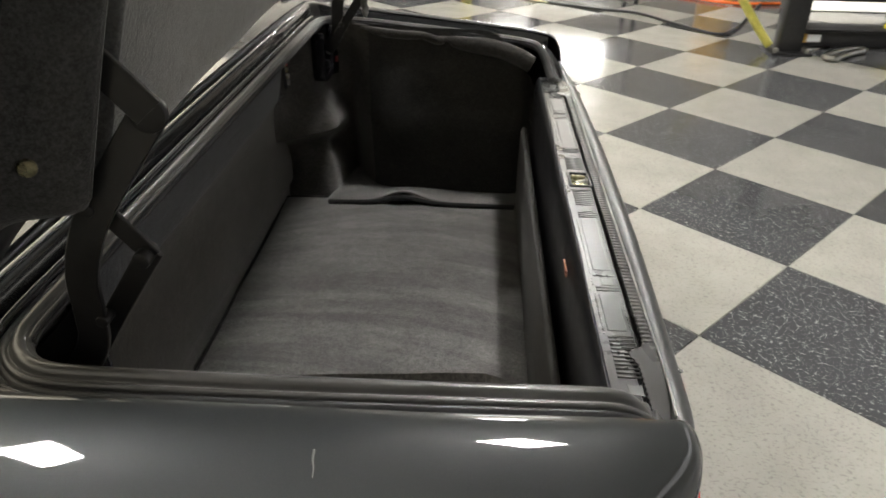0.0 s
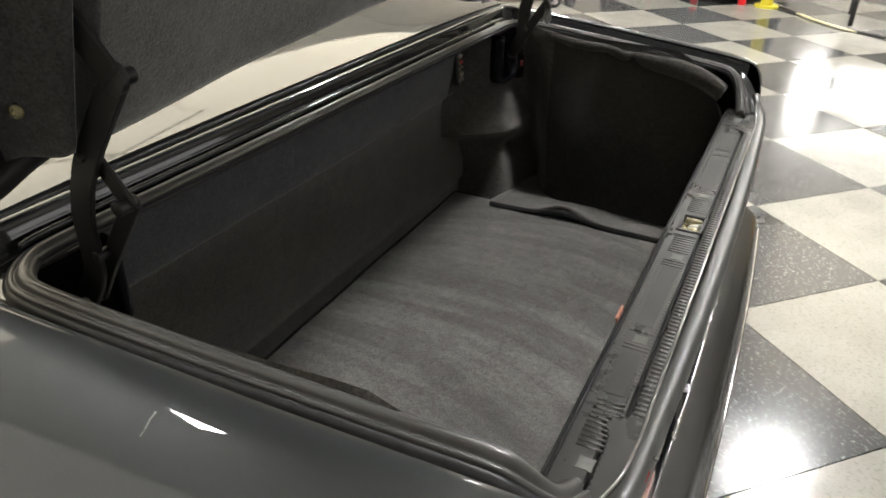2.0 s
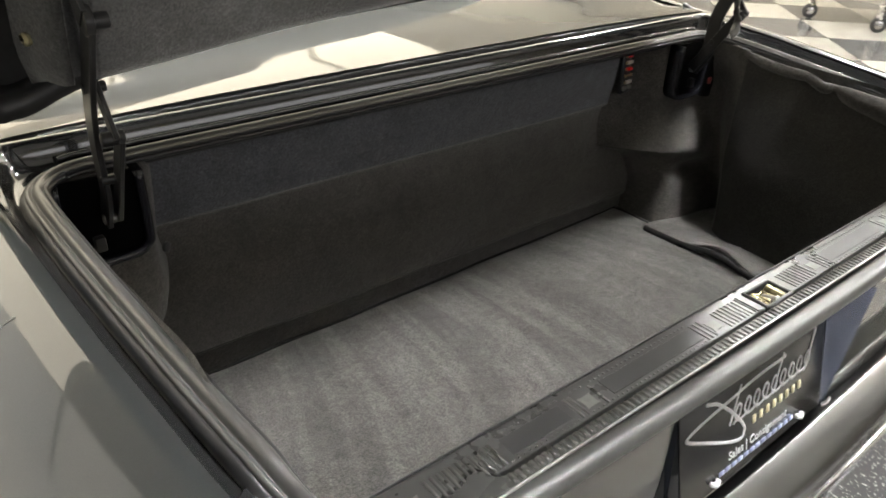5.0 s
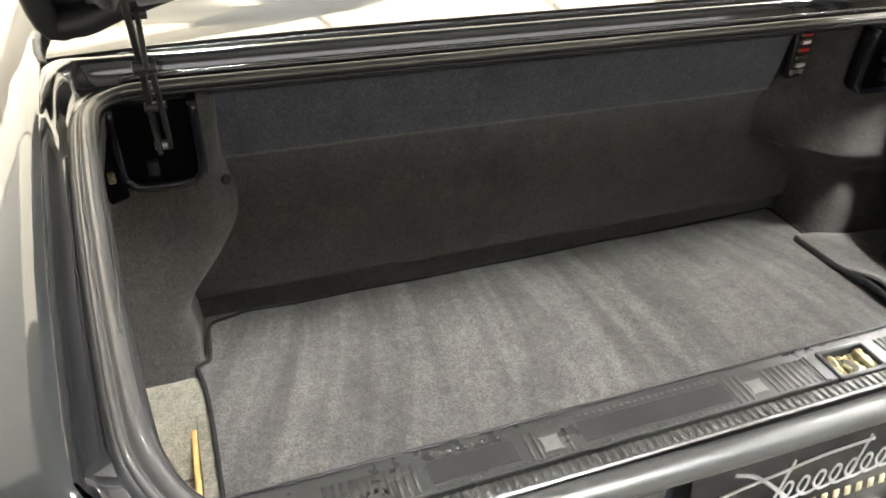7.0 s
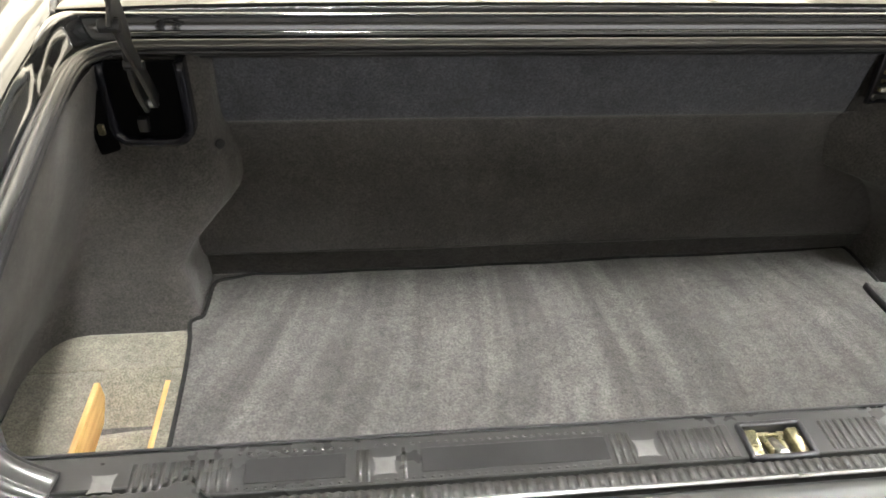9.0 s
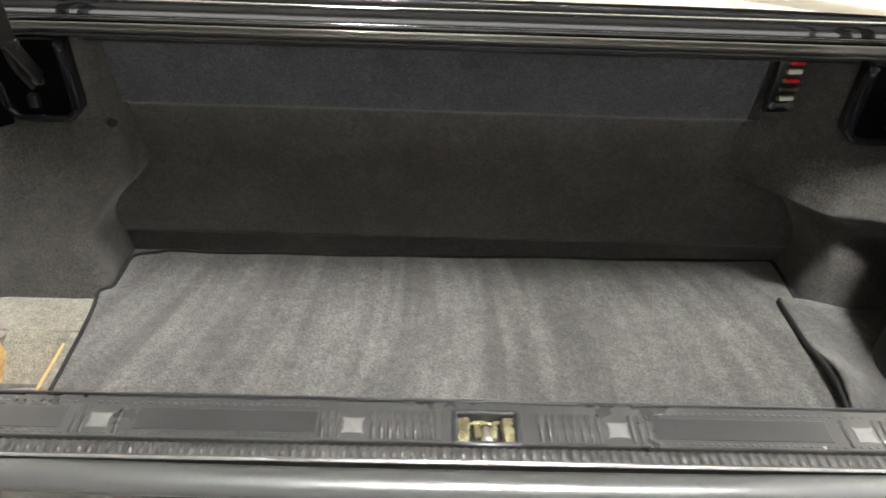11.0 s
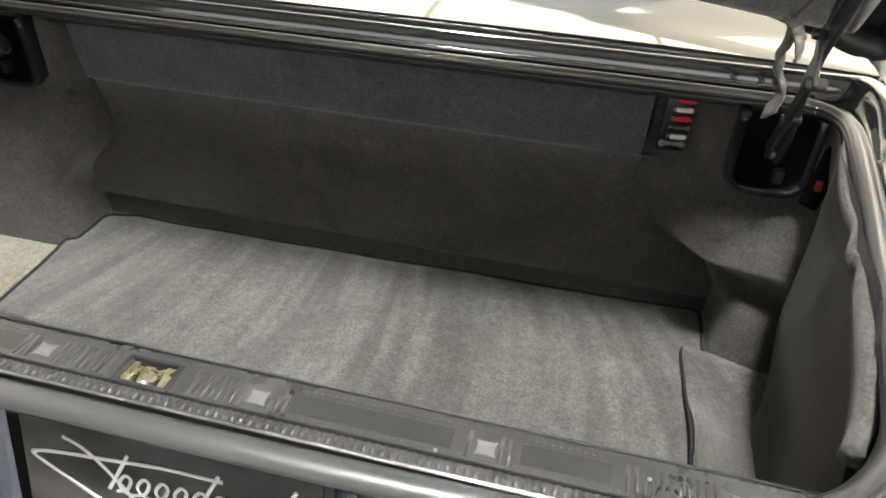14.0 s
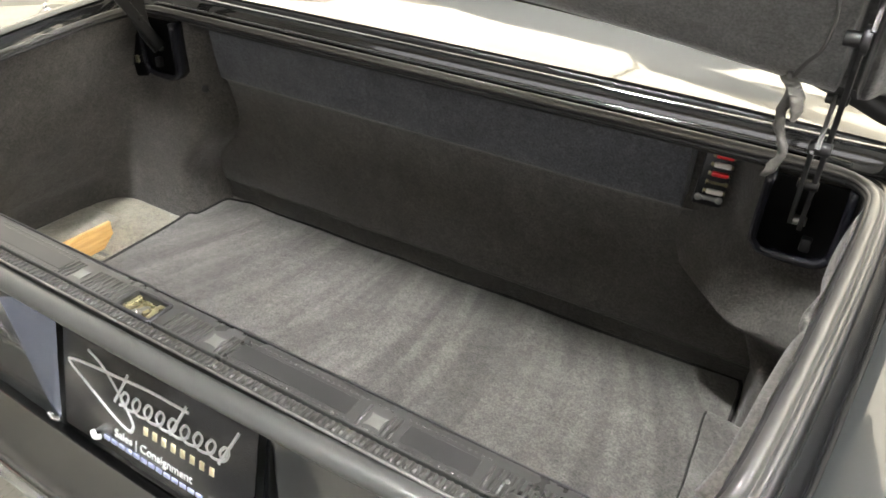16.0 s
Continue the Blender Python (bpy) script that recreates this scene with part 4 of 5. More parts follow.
def pad(u, v):
    """Thick felt pad with sloped sides, soft corners and a slot for each hinge; it thins towards the top."""
    x = -0.600 + 1.200 * u
    low = 0.020 + 0.060 * (1 - min(1.0, abs(x / 0.6)) ** 1.6)
    z = low + (0.548 - low) * v
    e, f = min(u, 1 - u) * 1.2, min(v, 1 - v) * (0.548 - low)
    rise = ease(0, 0.030, e) ** 0.7 * ease(0, 0.032, f) ** 0.6
    c = max(0.0, 0.045 - e) * max(0.0, 0.045 - f) * 4
    slot = ease(0.0105, 0.0075, abs(abs(x) - 0.553)) * 0.052
    y = -0.010 - max(0.0, (0.052 - 0.042 * z) * rise - slot)
    return (x + (c if u < 0.5 else -c), y - 0.002 * wave(x * 9, z * 9), z + (c if v < 0.5 else -c))


us = sorted(set(span(0, 1, 70) + [0.004, 0.008, 0.012, 0.018, 0.024, 0.028, 0.976, 0.982, 0.988, 0.992, 0.996] + span(0.02, 0.060, 30) + span(0.940, 0.98, 30)))
vs_ = sorted(set(span(0, 1, 30) + [0.008, 0.016, 0.024, 0.04, 0.05, 0.95, 0.97, 0.985]))
lining = part("lid_lining", grid(pad, [u for u in us if 0.027 < u < 0.973], vs_), LID_FELT, lid, "thick dark grey felt pad lining the lid")
# The sides of the same pad, with their shade in the felt colour.
part("pad_side", grid(pad, [u for u in us if u <= 0.029], vs_), PAD_SHADE_FELT, lining, "side of the pad, shade in its near-black colour")
part("pad_side", grid(pad, [u for u in us if u >= 0.971], vs_), PAD_SHADE_FELT, lining, "side of the pad, shade in its near-black colour")
for s in (-1, 1):
    part("clip", disc(0.0065, 0.006, (s * 0.592, -0.0265, 0.0867), pose(0, 0, 0, 0, s * 90, -s * 28), 16, 0.0015), BRASS, lining, "small brass fixing clip")

# The lid is domed: it curves in towards its tail.
for ob in lid.children_recursive:
    for v in ob.data.vertices:
        v.co.y -= (0.150 - 0.080 * ease(0.44, 0.62, abs(v.co.x))) * (max(0.0, v.co.z) / 0.58) ** 3

# Bound cable beside one hinge: crumpled tape wound round it, with a loose end.
def crumple(pts, wide, thick, twist, seed):
    path = smooth_path(pts, 44)
    bm, loops = bmesh.new(), []
    for i, p in enumerate(path):
        a = twist * i / 43 + 0.35 * wave(i * 0.5, seed)
        u, v = Vector((math.cos(a), math.sin(a), 0.15 * math.sin(i * 0.7 + seed))), Vector((-math.sin(a), math.cos(a), 0))
        w = wide * (0.8 + 0.3 * wave(i * 0.35, seed + 2)) * min(1.0, 0.35 + i / 5, 0.35 + (43 - i) / 5)
        loops.append([bm.verts.new(p + u * w * math.cos(b) + v * thick * (1 + 0.5 * math.sin(3 * b + i)) * math.sin(b)) for b in span(0, 2 * math.pi * 9 / 10, 10)])
    for p, q in zip(loops, loops[1:]):
        for k in range(10):
            bm.faces.new((p[k], p[(k + 1) % 10], q[(k + 1) % 10], q[k]))
    bm.faces.new(loops[0])
    bm.faces.new(loops[-1])
    return part("tape", bm, TAPE, car, "crumpled silver cloth tape wound on the cable by the hinge")


crumple([(0.500, 0.405, 0.962), (0.507, 0.404, 0.942), (0.503, 0.405, 0.92), (0.507, 0.407, 0.90), (0.515, 0.405, 0.884), (0.512, 0.403, 0.868), (0.505, 0.401, 0.852)], 0.0085, 0.0040, 2.4, 0.3)
crumple([(0.499, 0.404, 0.958), (0.506, 0.398, 0.952), (0.513, 0.395, 0.942), (0.517, 0.395, 0.926), (0.516, 0.397, 0.916)], 0.0100, 0.0018, 1.2, 1.7)
part("cable", tube([(0.503, 0.405, 0.955), (0.512, 0.398, 0.974), (0.522, 0.393, 0.99), (0.525, 0.398, 1.015), (0.522, 0.41, 1.03)], 0.0022, 30, 8), SEAL, car, "thin grey cable to the lid")

# ---- fuse strip on the front wall ----
fuses = part("fuse_strip", box((0.038, 0.008, 0.098), (0, 0, 0), 0.002), PLASTIC, car, "black fuse holder with red and ivory fuses")
fuses.matrix_basis = pose(0.4365, 0.5690, 0.768, -6, 4, 14)
for k, m in enumerate((RED, IVORY, RED, BRASS, IVORY)):
    z = 0.0225 - 0.0125 * k
    flat(part("fuse", box((0.022, 0.007, 0.0066 if k != 3 else 0.003), (0.005, -0.006, z), 0.002), m, fuses))
    for x in (-0.008, 0.0165):
        flat(part("fuse_clip", box((0.004, 0.006, 0.0055), (x, -0.005, z), 0.001), BRASS, fuses))
part("fuse_bar", box((0.026, 0.004, 0.006), (0.0, -0.005, -0.038), 0.001), BARE, fuses)
for x in (-0.0135, 0.0135):
    part("screw", disc(0.005, 0.004, (x, -0.006, -0.038), pose(0, 0, 0, 90, 0, 0), 14, 0.001), BARE, fuses)
part("grommet", disc(0.007, 0.005, (-0.486, 0.531, 0.69), pose(0, 0, 0, 90, 0, 40), 14, 0.001), RUBBER, car, "small dark plug in the lining")

# ---- number plate board with dealer print ----
# A 305 by 152 mm plate, its foot leaning out; its own x runs across and z up the board.
plate = part("plate", box((0.310, 0.003, 0.152), (0.004, 0.0, 0.060), 0.0012), PLATE, car, "black dealer plate with white script print")
plate.matrix_basis = pose(0, -0.0405, 0.523, -14.0, 0, 0)
PY = -0.0019


def stroke(points, r, name="logo_stroke", m=WHITE):
    bm = sweep(smooth_path([(x, PY, z) for x, z in points], 60), ring(r, 6, 0.35), (0, 1, 0), True)
    return part(name, bm, m, plate)


def strokes_bar(x, z, w, h, m, name):
    return part(name, box((w, 0.0010, h), (x, PY, z), 0.0), m, plate)


# Logo as plain shapes: one long loop, a coil, slanted strokes and a row of blocks.
stroke([(-0.104, 0.106), (-0.080, 0.096), (-0.050, 0.070), (-0.028, 0.044), (-0.027, 0.034), (-0.034, 0.028), (-0.060, 0.036), (-0.105, 0.058), (-0.137, 0.075), (-0.136, 0.081), (-0.110, 0.086), (-0.060, 0.091), (0.0, 0.097), (0.062, 0.098)], 0.0023, "swoosh")
coil = []
for k in range(9):
    x, z = -0.050 + 0.0195 * k, 0.056 + 0.0006 * k
    coil += [(x, z), (x + 0.011, z + 0.005), (x + 0.016, z + 0.017), (x + 0.010, z + 0.021), (x + 0.003, z + 0.010), (x + 0.009, z + 0.001)]
bm = sweep(smooth_path([(x, PY, z) for x, z in coil], 240), ring(0.0019, 6, 0.35), (0, 1, 0), True)
part("coil", bm, WHITE, plate)
for x, h in ((-0.058, 0.046), (0.034, 0.048), (0.108, 0.052)):
    stroke([(x + 0.5 * h, 0.056 + h), (x + 0.25 * h, 0.056 + 0.5 * h), (x, 0.057)], 0.0021)
for x in span(-0.005, 0.099, 8):
    strokes_bar(x, 0.0415, 0.0066, 0.0105, CREAM, "logo_bar")


def words(text, x, z, size, m):
    cu = bpy.data.curves.new("words", "FONT")
    cu.body, cu.size, cu.align_x, cu.extrude = text, size, "CENTER", 0.0003
    tmp = bpy.data.objects.new("words", cu)
    scene.collection.objects.link(tmp)
    me = bpy.data.meshes.new_from_object(tmp)
    bpy.data.objects.remove(tmp)
    me.materials.append(m)
    ob = new("words", me)
    ob.parent = plate
    ob.matrix_basis = pose(x, PY - 0.0002, z, 90, 0, 0)
    return tagged(ob, "printed words Sales | Consignment")


words("Sales | Consignment", 0.006, 0.0095, 0.0158, WHITE)
for k in range(13):
    strokes_bar(-0.072 + 0.0128 * k, -0.0005, 0.0100, 0.0055, PALEBLUE, "small_print_bar")
for x in (-0.089, 0.099):
    part("plate_screw", tube([(x - 0.007, PY - 0.002, -0.001), (x, PY - 0.004, -0.005), (x + 0.007, PY - 0.002, -0.003)], 0.0034, 12, 8), WHITE, plate)
for s in (-1, 1):
    bm = bmesh.new()
    vs = [bm.verts.new(p) for p in ((s * 0.168, -0.004, 0.668), (s * 0.208, -0.044, 0.676), (s * 0.180, -0.043, 0.506), (s * 0.167, -0.042, 0.504))]
    bm.faces.new(vs)
    bmesh.ops.solidify(bm, geom=bm.faces[:], thickness=0.003)
    # The wedge's blue tone is a painted reflection.
    flat(part("recess_trim", bm, WEDGE, car, "polished wedge beside the plate, blue reflection in its colour"))
    part("recess_foot", tube([(s * 0.181, -0.047, 0.510), (s * 0.175, -0.047, 0.503), (s * 0.166, -0.044, 0.502)], 0.004, 12, 8), CHROME, car)
oval = [(-0.282 + 0.027 * math.cos(a), -0.0420, 0.590 + 0.0125 * math.sin(a)) for a in span(0, 2 * math.pi, 13)]
badge = part("badge", tube(oval, 0.0016, 48, 8, up=(0, 1, 0)), CHROME, car, "small oval chrome badge beside the plate")
part("badge_bar", tube([(-0.299, -0.0420, 0.587), (-0.290, -0.0420, 0.594), (-0.283, -0.0420, 0.586), (-0.275, -0.0420, 0.594), (-0.266, -0.0420, 0.588)], 0.0024, 24, 8, up=(0, 1, 0)), BRASS, badge)

# ---- loose things in the trunk ----
def outline_mat(name, points, z, thick, material, label, bulge=None):
    """A mat of that outline with rounded edges, lying on z."""
    loop = smooth_path([(*p, 0) for p in points + points[:1]], 12 * len(points))[:-1]
    n, cx, cy = len(loop), sum(p.x for p in loop) / len(loop), sum(p.y for p in loop) / len(loop)
    bm = bmesh.new()
    steps = [(1.0, -thick), (1.003, -thick * 0.4), (0.998, -0.0005), (0.992, 0.0), (0.9, 0.0), (0.75, 0.0), (0.55, 0.0), (0.3, 0.0)]
    rows = []
    for k, dz in steps:
        row = []
        for p in loop:
            x, y = cx + (p.x - cx) * k, cy + (p.y - cy) * k
            row.append(bm.verts.new((x, y, z + dz + 0.0025 * wave(x * 8, y * 8) + (bulge(x, y) if bulge else 0))))
        rows.append(row)
    for a, b in zip(rows, rows[1:]):
        for i in range(n):
            bm.faces.new((a[i], a[(i + 1) % n], b[(i + 1) % n], b[i]))
    bm.faces.new(rows[-1])
    return part(name, bm, material, None, label), loop


mat_pts = [(-0.553, 0.045), (-0.553, 0.12), (-0.554, 0.2), (-0.555, 0.3), (-0.557, 0.40), (-0.561, 0.46), (-0.567, 0.497), (-0.560, 0.506), (-0.550, 0.514), (-0.547, 0.55), (-0.545, 0.582), (-0.535, 0.594), (-0.51, 0.600), (-0.48, 0.607), (-0.4, 0.604), (-0.2, 0.607), (0, 0.610), (0.2, 0.613), (0.4, 0.616), (0.53, 0.620), (0.546, 0.616), (0.550, 0.59), (0.551, 0.53), (0.552, 0.40), (0.552, 0.25), (0.552, 0.12), (0.552, 0.045), (0.3, 0.042), (0, 0.042), (-0.3, 0.042)]
trunk_mat, mat_loop = outline_mat("trunk_mat", mat_pts, 0.408, 0.008, MAT_PILE, "")
tagged(trunk_mat, "charcoal carpet mat with vacuum strokes and black bound edge", "mat")
part("binding", sweep([Vector((p.x, p.y, 0.4075 + 0.0025 * wave(p.x * 8, p.y * 8))) for p in [*mat_loop, mat_loop[0]]], ring(0.0035, 8), closed=True, cap=False), BINDING, trunk_mat, "black bound edge")


def flap_bulge(x, y):
    return 0.026 * math.exp(-((x - 0.525) / 0.045) ** 2 - ((y - 0.33) / 0.055) ** 2) + 0.002


flap_pts = [(0.524, 0.045), (0.524, 0.12), (0.525, 0.2), (0.526, 0.26), (0.527, 0.30), (0.527, 0.34), (0.526, 0.37), (0.524, 0.40), (0.522, 0.45), (0.519, 0.505), (0.528, 0.512), (0.57, 0.505), (0.62, 0.49), (0.70, 0.48), (0.745, 0.45), (0.755, 0.35), (0.755, 0.2), (0.74, 0.09), (0.66, 0.045), (0.58, 0.045)]
flap, flap_loop = outline_mat("carpet_offcut", flap_pts, 0.4165, 0.004, MAT_PILE, "", flap_bulge)
tagged(flap, "loose charcoal carpet piece with a curled black edge", "carpet")
edge = [p for p in flap_loop if p.x < 0.5295 and 0.06 < p.y < 0.51]
edge.sort(key=lambda p: p.y)
part("edge_binding", sweep([Vector((p.x - 0.002, p.y, 0.4135 + flap_bulge(p.x, p.y) * 0.5)) for p in edge], [(-0.002, -0.007), (0.001, -0.007), (0.0025, 0.0), (0.001, 0.006), (-0.0015, 0.006)], closed=True), BINDING, flap, "curled black edge")

beige, _ = outline_mat("beige_carpet", [(-0.560, 0.414), (-0.563, 0.45), (-0.570, 0.486), (-0.60, 0.488), (-0.66, 0.488), (-0.73, 0.485), (-0.765, 0.46), (-0.775, 0.43), (-0.775, 0.416), (-0.74, 0.415), (-0.66, 0.415), (-0.60, 0.414)], 0.402, 0.01, BEIGE, "")
tagged(beige, "beige carpet in the side well", "carpet")
for a, b in ((-0.557, -0.576), (-0.673, -0.775)):
    strip, _ = outline_mat("beige_carpet", [(a, 0.05), (a, 0.15), (a, 0.25), (a, 0.38), (a, 0.412), ((a + b) / 2, 0.414), (b, 0.412), (b, 0.38), (b, 0.25), (b, 0.15), (b, 0.05), ((a + b) / 2, 0.05)], 0.4015, 0.01, BEIGE, "")
    tagged(strip, "beige carpet strip beside the plywood well", "carpet")


def slope(x, y):
    crease = 0.012 * math.exp(-(((y - 0.352 - 0.1 * (x + 0.63) ) / 0.007) ** 2))
    return (x, y, 0.358 + 0.044 * ease(0.345, 0.416, y) - crease + 0.002 * wave(x * 30, y * 30))


tagged(part("beige_carpet", grid(slope, span(-0.6735, -0.5765, 14), span(0.05, 0.417, 40)), BEIGE), "beige carpet sloping down between the plywood boards", "carpet")
for x, tip, top in ((-0.5820, 0.405, 0.397), (-0.669, 0.385, 0.414)):
    bm = box((0.008, tip - 0.05, top - 0.358), (0, (tip + 0.05) / 2, (top + 0.358) / 2), 0.0012)
    for v in bm.verts:
        if v.co.z > 0.38 and v.co.y > tip - 0.03:
            v.co.z -= 0.003
    ob = flat(part("plywood_board", bm, WOOD))
    ob.matrix_basis = pose(x, 0, 0)
    tagged(ob, "raw yellow plywood board standing in the side well", "board", "boards in the side well")
tagged(flat(part("plastic_tag", box((0.026, 0.02, 0.004), (-0.60, 0.262, 0.372), 0.001, turn=pose(0, 0, 0, 20, 15, 30)), WHITE)), "small white tag in the plywood well", "tag")

part("bulkhead", grid(lambda x, z: (x, 2.36, z), span(-0.80, 0.80, 12), span(0.36, 0.86, 6)), PAINT, car, "plain panel closing the body")

# ---- wheels under the fenders ----
for k in (-1, 1):
    wheel = part("wheel", disc(0.19, 0.194, (k * 0.72, 0.87, 0.325), pose(0, 0, 0, 0, 90, 0), 32, 0.01), BARE, car, "rear wheel under the fender")
    part("tyre", disc(0.325, 0.19, (k * 0.72, 0.87, 0.325), pose(0, 0, 0, 0, 90, 0), 40, 0.03), RUBBER, wheel)
    part("hub_cap", disc(0.05, 0.2, (k * 0.72, 0.87, 0.325), pose(0, 0, 0, 0, 90, 0), 24, 0.006), BARE, wheel)

# ---- things across the showroom ----
post = joint("lift_post", "dark steel lift post on a bolted base plate", "lift")
flat(part("column", box((0.13, 0.15, 3.0), (3.86, -1.87, 1.51), 0.012), STEEL, post))
flat(part("base_plate", box((0.22, 0.26, 0.016), (3.83, -1.86, 0.008), 0.003), STEEL, post))
for x, y in ((3.75, -1.76), (3.75, -1.97), (3.91, -1.76)):
    part("bolt", disc(0.016, 0.03, (x, y, 0.03), None, 6, 0.003), BARE, post)
part("hose_guard", tube([(3.87, -1.76, 0.03), (3.93, -1.66, 0.16), (4.05, -1.50, 0.4), (4.2, -1.32, 0.7)], 0.05, 20, 10, 0.5), OLIVE, post, "yellow guard strip leaning on the post")
beam = joint("steel_beam", "black steel beam lying beside the lift post", "beam")
flat(part("web", box((0.16, 2.6, 0.10), (4.05, -3.3, 0.06), 0.008), STEEL, beam))
flat(part("flange", box((0.22, 2.6, 0.02), (4.05, -3.3, 0.12), 0.004), STEEL, beam))
flat(part("label_patch", box((0.003, 0.09, 0.05), (3.967, -2.08, 0.065)), WHITE, beam, "pale sticker"))
flat(part("label_patch", box((0.003, 0.05, 0.06), (3.967, -2.005, 0.065)), OCHRE, beam, "ochre sticker"))
tag = flat(part("yellow_wedge", box((0.14, 0.17, 0.035), (4.0, -2.65, 0.149), 0.006, turn=pose(0, 0, 0, 0, 6, 20)), YELLOW))
tagged(tag, "bright yellow wedge lying on the steel beam", "wedge")
shackle = part("floor_shackle", tube([(3.60, -2.08, 0.02), (3.74, -2.22, 0.02), (3.86, -2.38, 0.02), (3.90, -2.33, 0.02), (3.80, -2.18, 0.02), (3.66, -2.04, 0.02), (3.60, -2.08, 0.02)], 0.02, 40, 8), BARE)
tagged(shackle, "grey metal loop lying on the tiles", "shackle")
strip = joint("low_window", "bright daylit strip window low in a dark partition", "window")
flat(part("partition", box((0.10, 4.0, 1.1), (5.30, -4.35, 0.55), 0.01), STEEL, strip))
for z, h in ((0.045, 0.075), (0.215, 0.15)):
    part("pane", box((0.012, 3.9, h), (5.245, -4.35, z), 0.002), SHEET, strip)
    for y in (-2.45, -3.2, -4.1):
        flat(part("mullion", box((0.02, 0.03, h), (5.238, y, z), 0.003), STEEL, strip))
floor_cable = part("floor_cable", tube([(6.1, 0.26, 0.012), (5.6, -0.1, 0.012), (5.3, -0.37, 0.012), (5.05, -0.77, 0.012), (4.93, -1.08, 0.012), (4.57, -1.30, 0.012), (4.26, -1.52, 0.012), (4.42, -1.70, 0.012), (5.0, -2.0, 0.012), (5.6, -2.3, 0.012)], 0.011, 90, 8), RUBBER)
tagged(floor_cable, "black cable winding over the tiles", "cable")
cord = part("pale_cord", tube([(6.16, 0.27, 0.012), (5.62, -0.07, 0.012), (5.32, -0.34, 0.012), (5.09, -0.70, 0.012)], 0.009, 40, 8), CREAM)
tagged(cord, "pale yellow cord on the tiles", "cord")
hose = part("air_hose", tube([(6.2, -1.3, 0.014), (5.75, -1.6, 0.014), (5.45, -1.98, 0.014), (5.5, -2.6, 0.014)], 0.013, 40, 8), ORANGE)
tagged(hose, "orange air hose on the tiles", "hose")
drum = joint("ochre_drum", "ochre painted drum standing on the tiles", "drum")
part("shell", disc(0.17, 0.62, (5.75, -1.95, 0.31), None, 28, 0.012), OCHRE, drum)
for z in (0.02, 0.31, 0.6):
    part("hoop", disc(0.175, 0.02, (5.75, -1.95, z), None, 28, 0.006), OCHRE, drum)
rack = joint("steel_rack", "black steel rack with pale shelves", "rack")
for x, y in ((5.55, -0.35), (5.35, -1.15), (6.05, -0.35), (5.85, -1.15)):
    flat(part("leg", box((0.035, 0.035, 1.1), (x, y, 0.55), 0.004), STEEL, rack))
for z in (0.35, 0.75, 1.09):
    flat(part("shelf", box((0.62, 0.95, 0.025), (5.7, -0.75, z), 0.005, turn=pose(0, 0, 0, 0, 0, -12)), CEIL, rack))
cart = joint("cream_cart", "cream metal cart on black casters", "cart")
flat(part("cabinet", box((0.7, 0.55, 0.75), (5.32, 2.15, 0.56), 0.02), WALL, cart))
for x, y in ((4.98, 1.86), (5.12, 1.90), (5.6, 1.92), (5.0, 2.38)):
    caster = part("caster", disc(0.055, 0.035, (x, y, 0.055), pose(0, 0, 0, 0, 90, 35), 24, 0.008), RUBBER, cart)
    part("caster_hub", disc(0.03, 0.039, (x, y, 0.055), pose(0, 0, 0, 0, 90, 35), 18, 0.003), CHROME, caster, "bright steel hub")
    flat(part("caster_fork", box((0.04, 0.05, 0.10), (x, y, 0.14), 0.006), CHROME, cart))
cover = joint("covered_machine", "low machine under a dark grey cover", "machine")


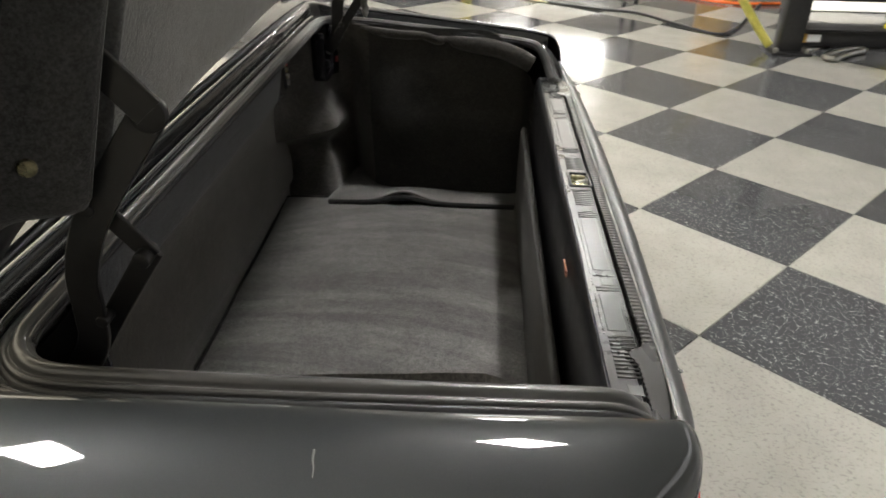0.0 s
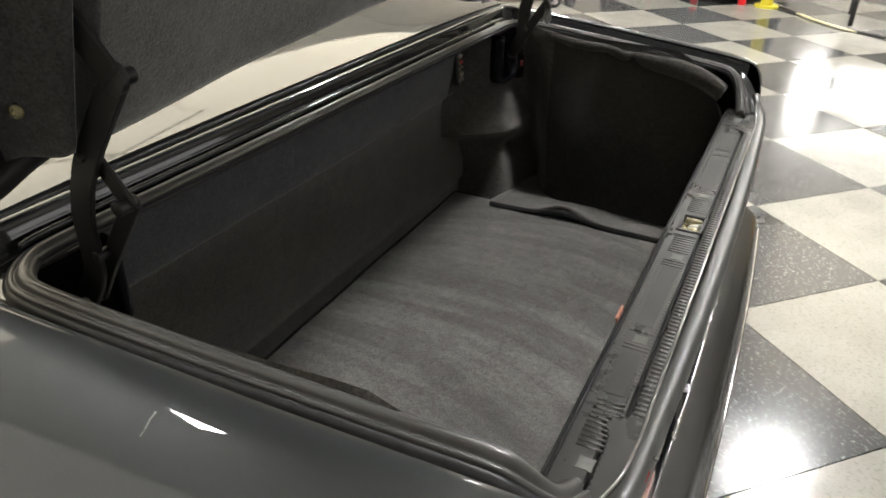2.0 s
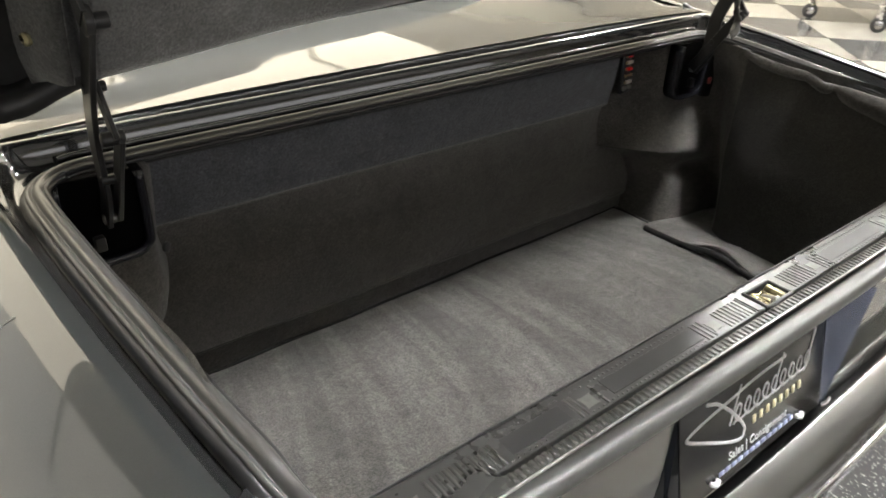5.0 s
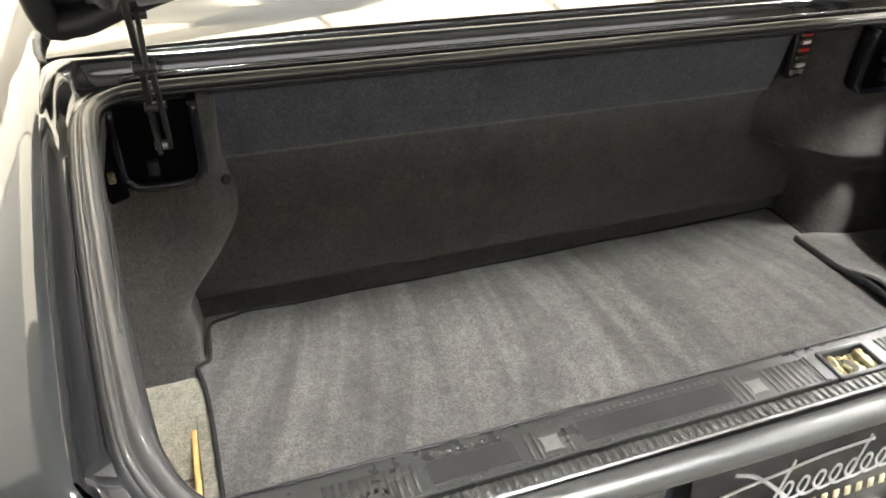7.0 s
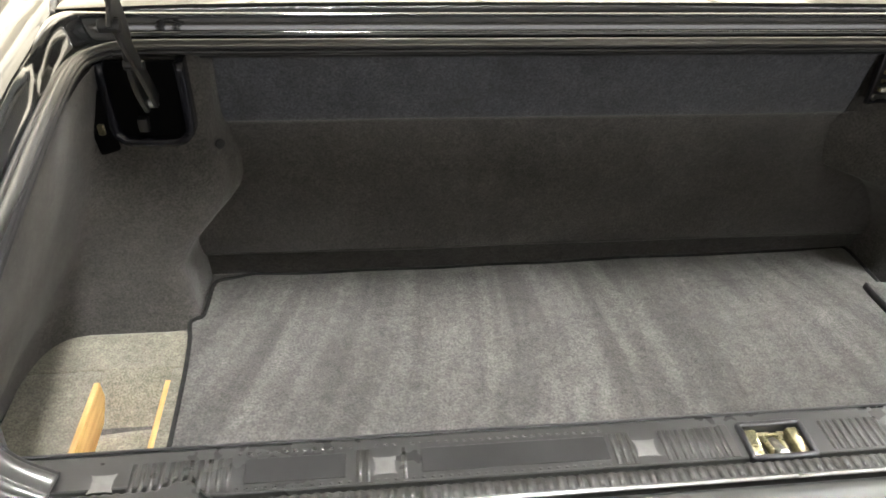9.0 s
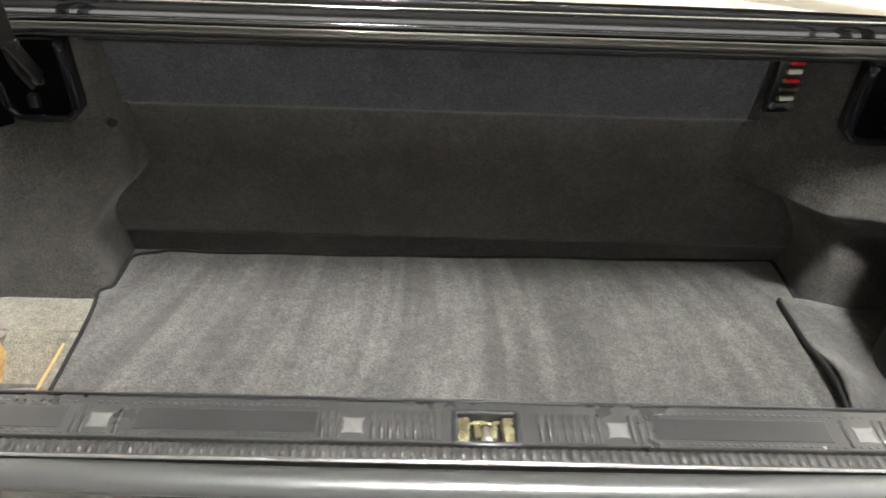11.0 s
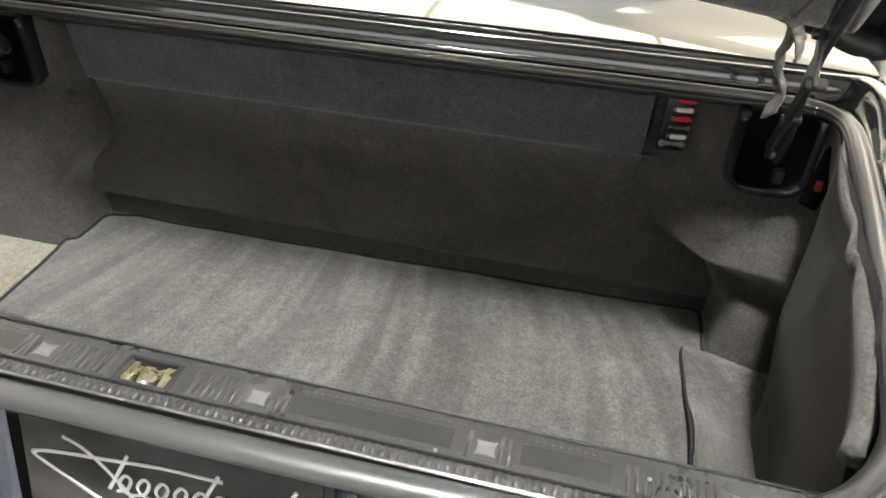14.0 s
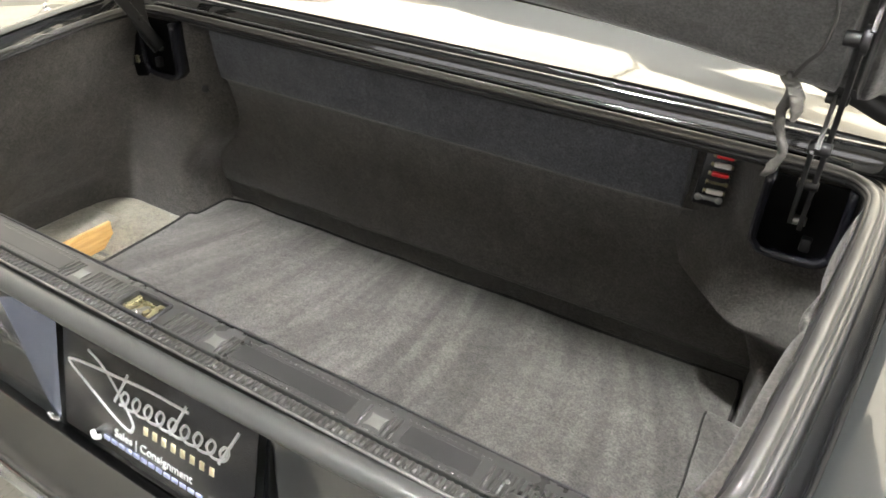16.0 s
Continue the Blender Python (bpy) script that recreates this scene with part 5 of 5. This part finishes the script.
def drape(u, v):
    a = 2 * math.pi * u
    r = 1.0 + 0.05 * math.sin(9 * a) * (1 - v) + 0.04 * wave(a * 2)
    k = interp(v, [(0.0, 1.0), (0.75, 0.92), (0.9, 0.8), (1.0, 0.0)])
    return (6.5 + 0.62 * r * k * math.cos(a), 1.0 + 0.85 * r * k * math.sin(a), 0.07 + 0.6 * min(1.0, v / 0.85))


part("cloth", grid(drape, span(0, 1, 60), span(0, 1, 16)), STEEL, cover, "dark grey sheet")
for y in (0.5, 0.9, 1.3):
    flat(part("foot", box((0.06, 0.06, 0.09), (6.0, y, 0.045), 0.008), RED, cover))
pole = joint("yellow_post", "yellow painted floor post", "post")
part("shaft", disc(0.05, 1.0, (6.0, 0.30, 0.5), None, 24, 0.004), YELLOW, pole)
part("foot", disc(0.10, 0.02, (6.0, 0.30, 0.01), None, 24, 0.004), YELLOW, pole)


# ---- floor tiles ----
PITCH, TURN, ORIGIN = 0.557, radians(-43.8), (1.396, -0.459)
E1, E2 = Vector((math.cos(TURN), math.sin(TURN))), Vector((math.sin(TURN), -math.cos(TURN)))
bm = box((PITCH - 0.003, PITCH - 0.003, 0.006), (0, 0, -0.003))
proto = bpy.data.meshes.new("tile")
bm.to_mesh(proto)
bm.free()
dark_tile = proto.copy()
proto.materials.append(TILE_PALE)
dark_tile.materials.append(TILE_DARK)
far = {0: bmesh.new(), 1: bmesh.new()}
count = 0
for i in range(-30, 31):
    for j in range(-30, 31):
        c = Vector(ORIGIN) + E1 * PITCH * (i + 0.5) + E2 * PITCH * (j + 0.5)
        if not (X0 + 0.4 < c.x < X1 - 0.4 and Y0 + 0.4 < c.y < Y1 - 0.4):
            continue
        pale = (i + j) % 2
        if 0.2 < c.x < 7.6 and -3.4 < c.y < 4.2 and count < 300:
            ob = new("tile", proto if pale else dark_tile)
            ob.parent, ob.matrix_basis = floor, pose(c.x, c.y, 0, 0, 0, math.degrees(TURN))
            count += 1
        else:
            box((PITCH - 0.003, PITCH - 0.003, 0.006), (c.x, c.y, -0.003), turn=pose(0, 0, 0, 0, 0, math.degrees(TURN)), bm=far[pale])
tagged(flat(part("far_tiles", far[1], TILE_PALE, floor)), kind="stuff")
tagged(flat(part("far_tiles", far[0], TILE_DARK, floor)), kind="stuff")
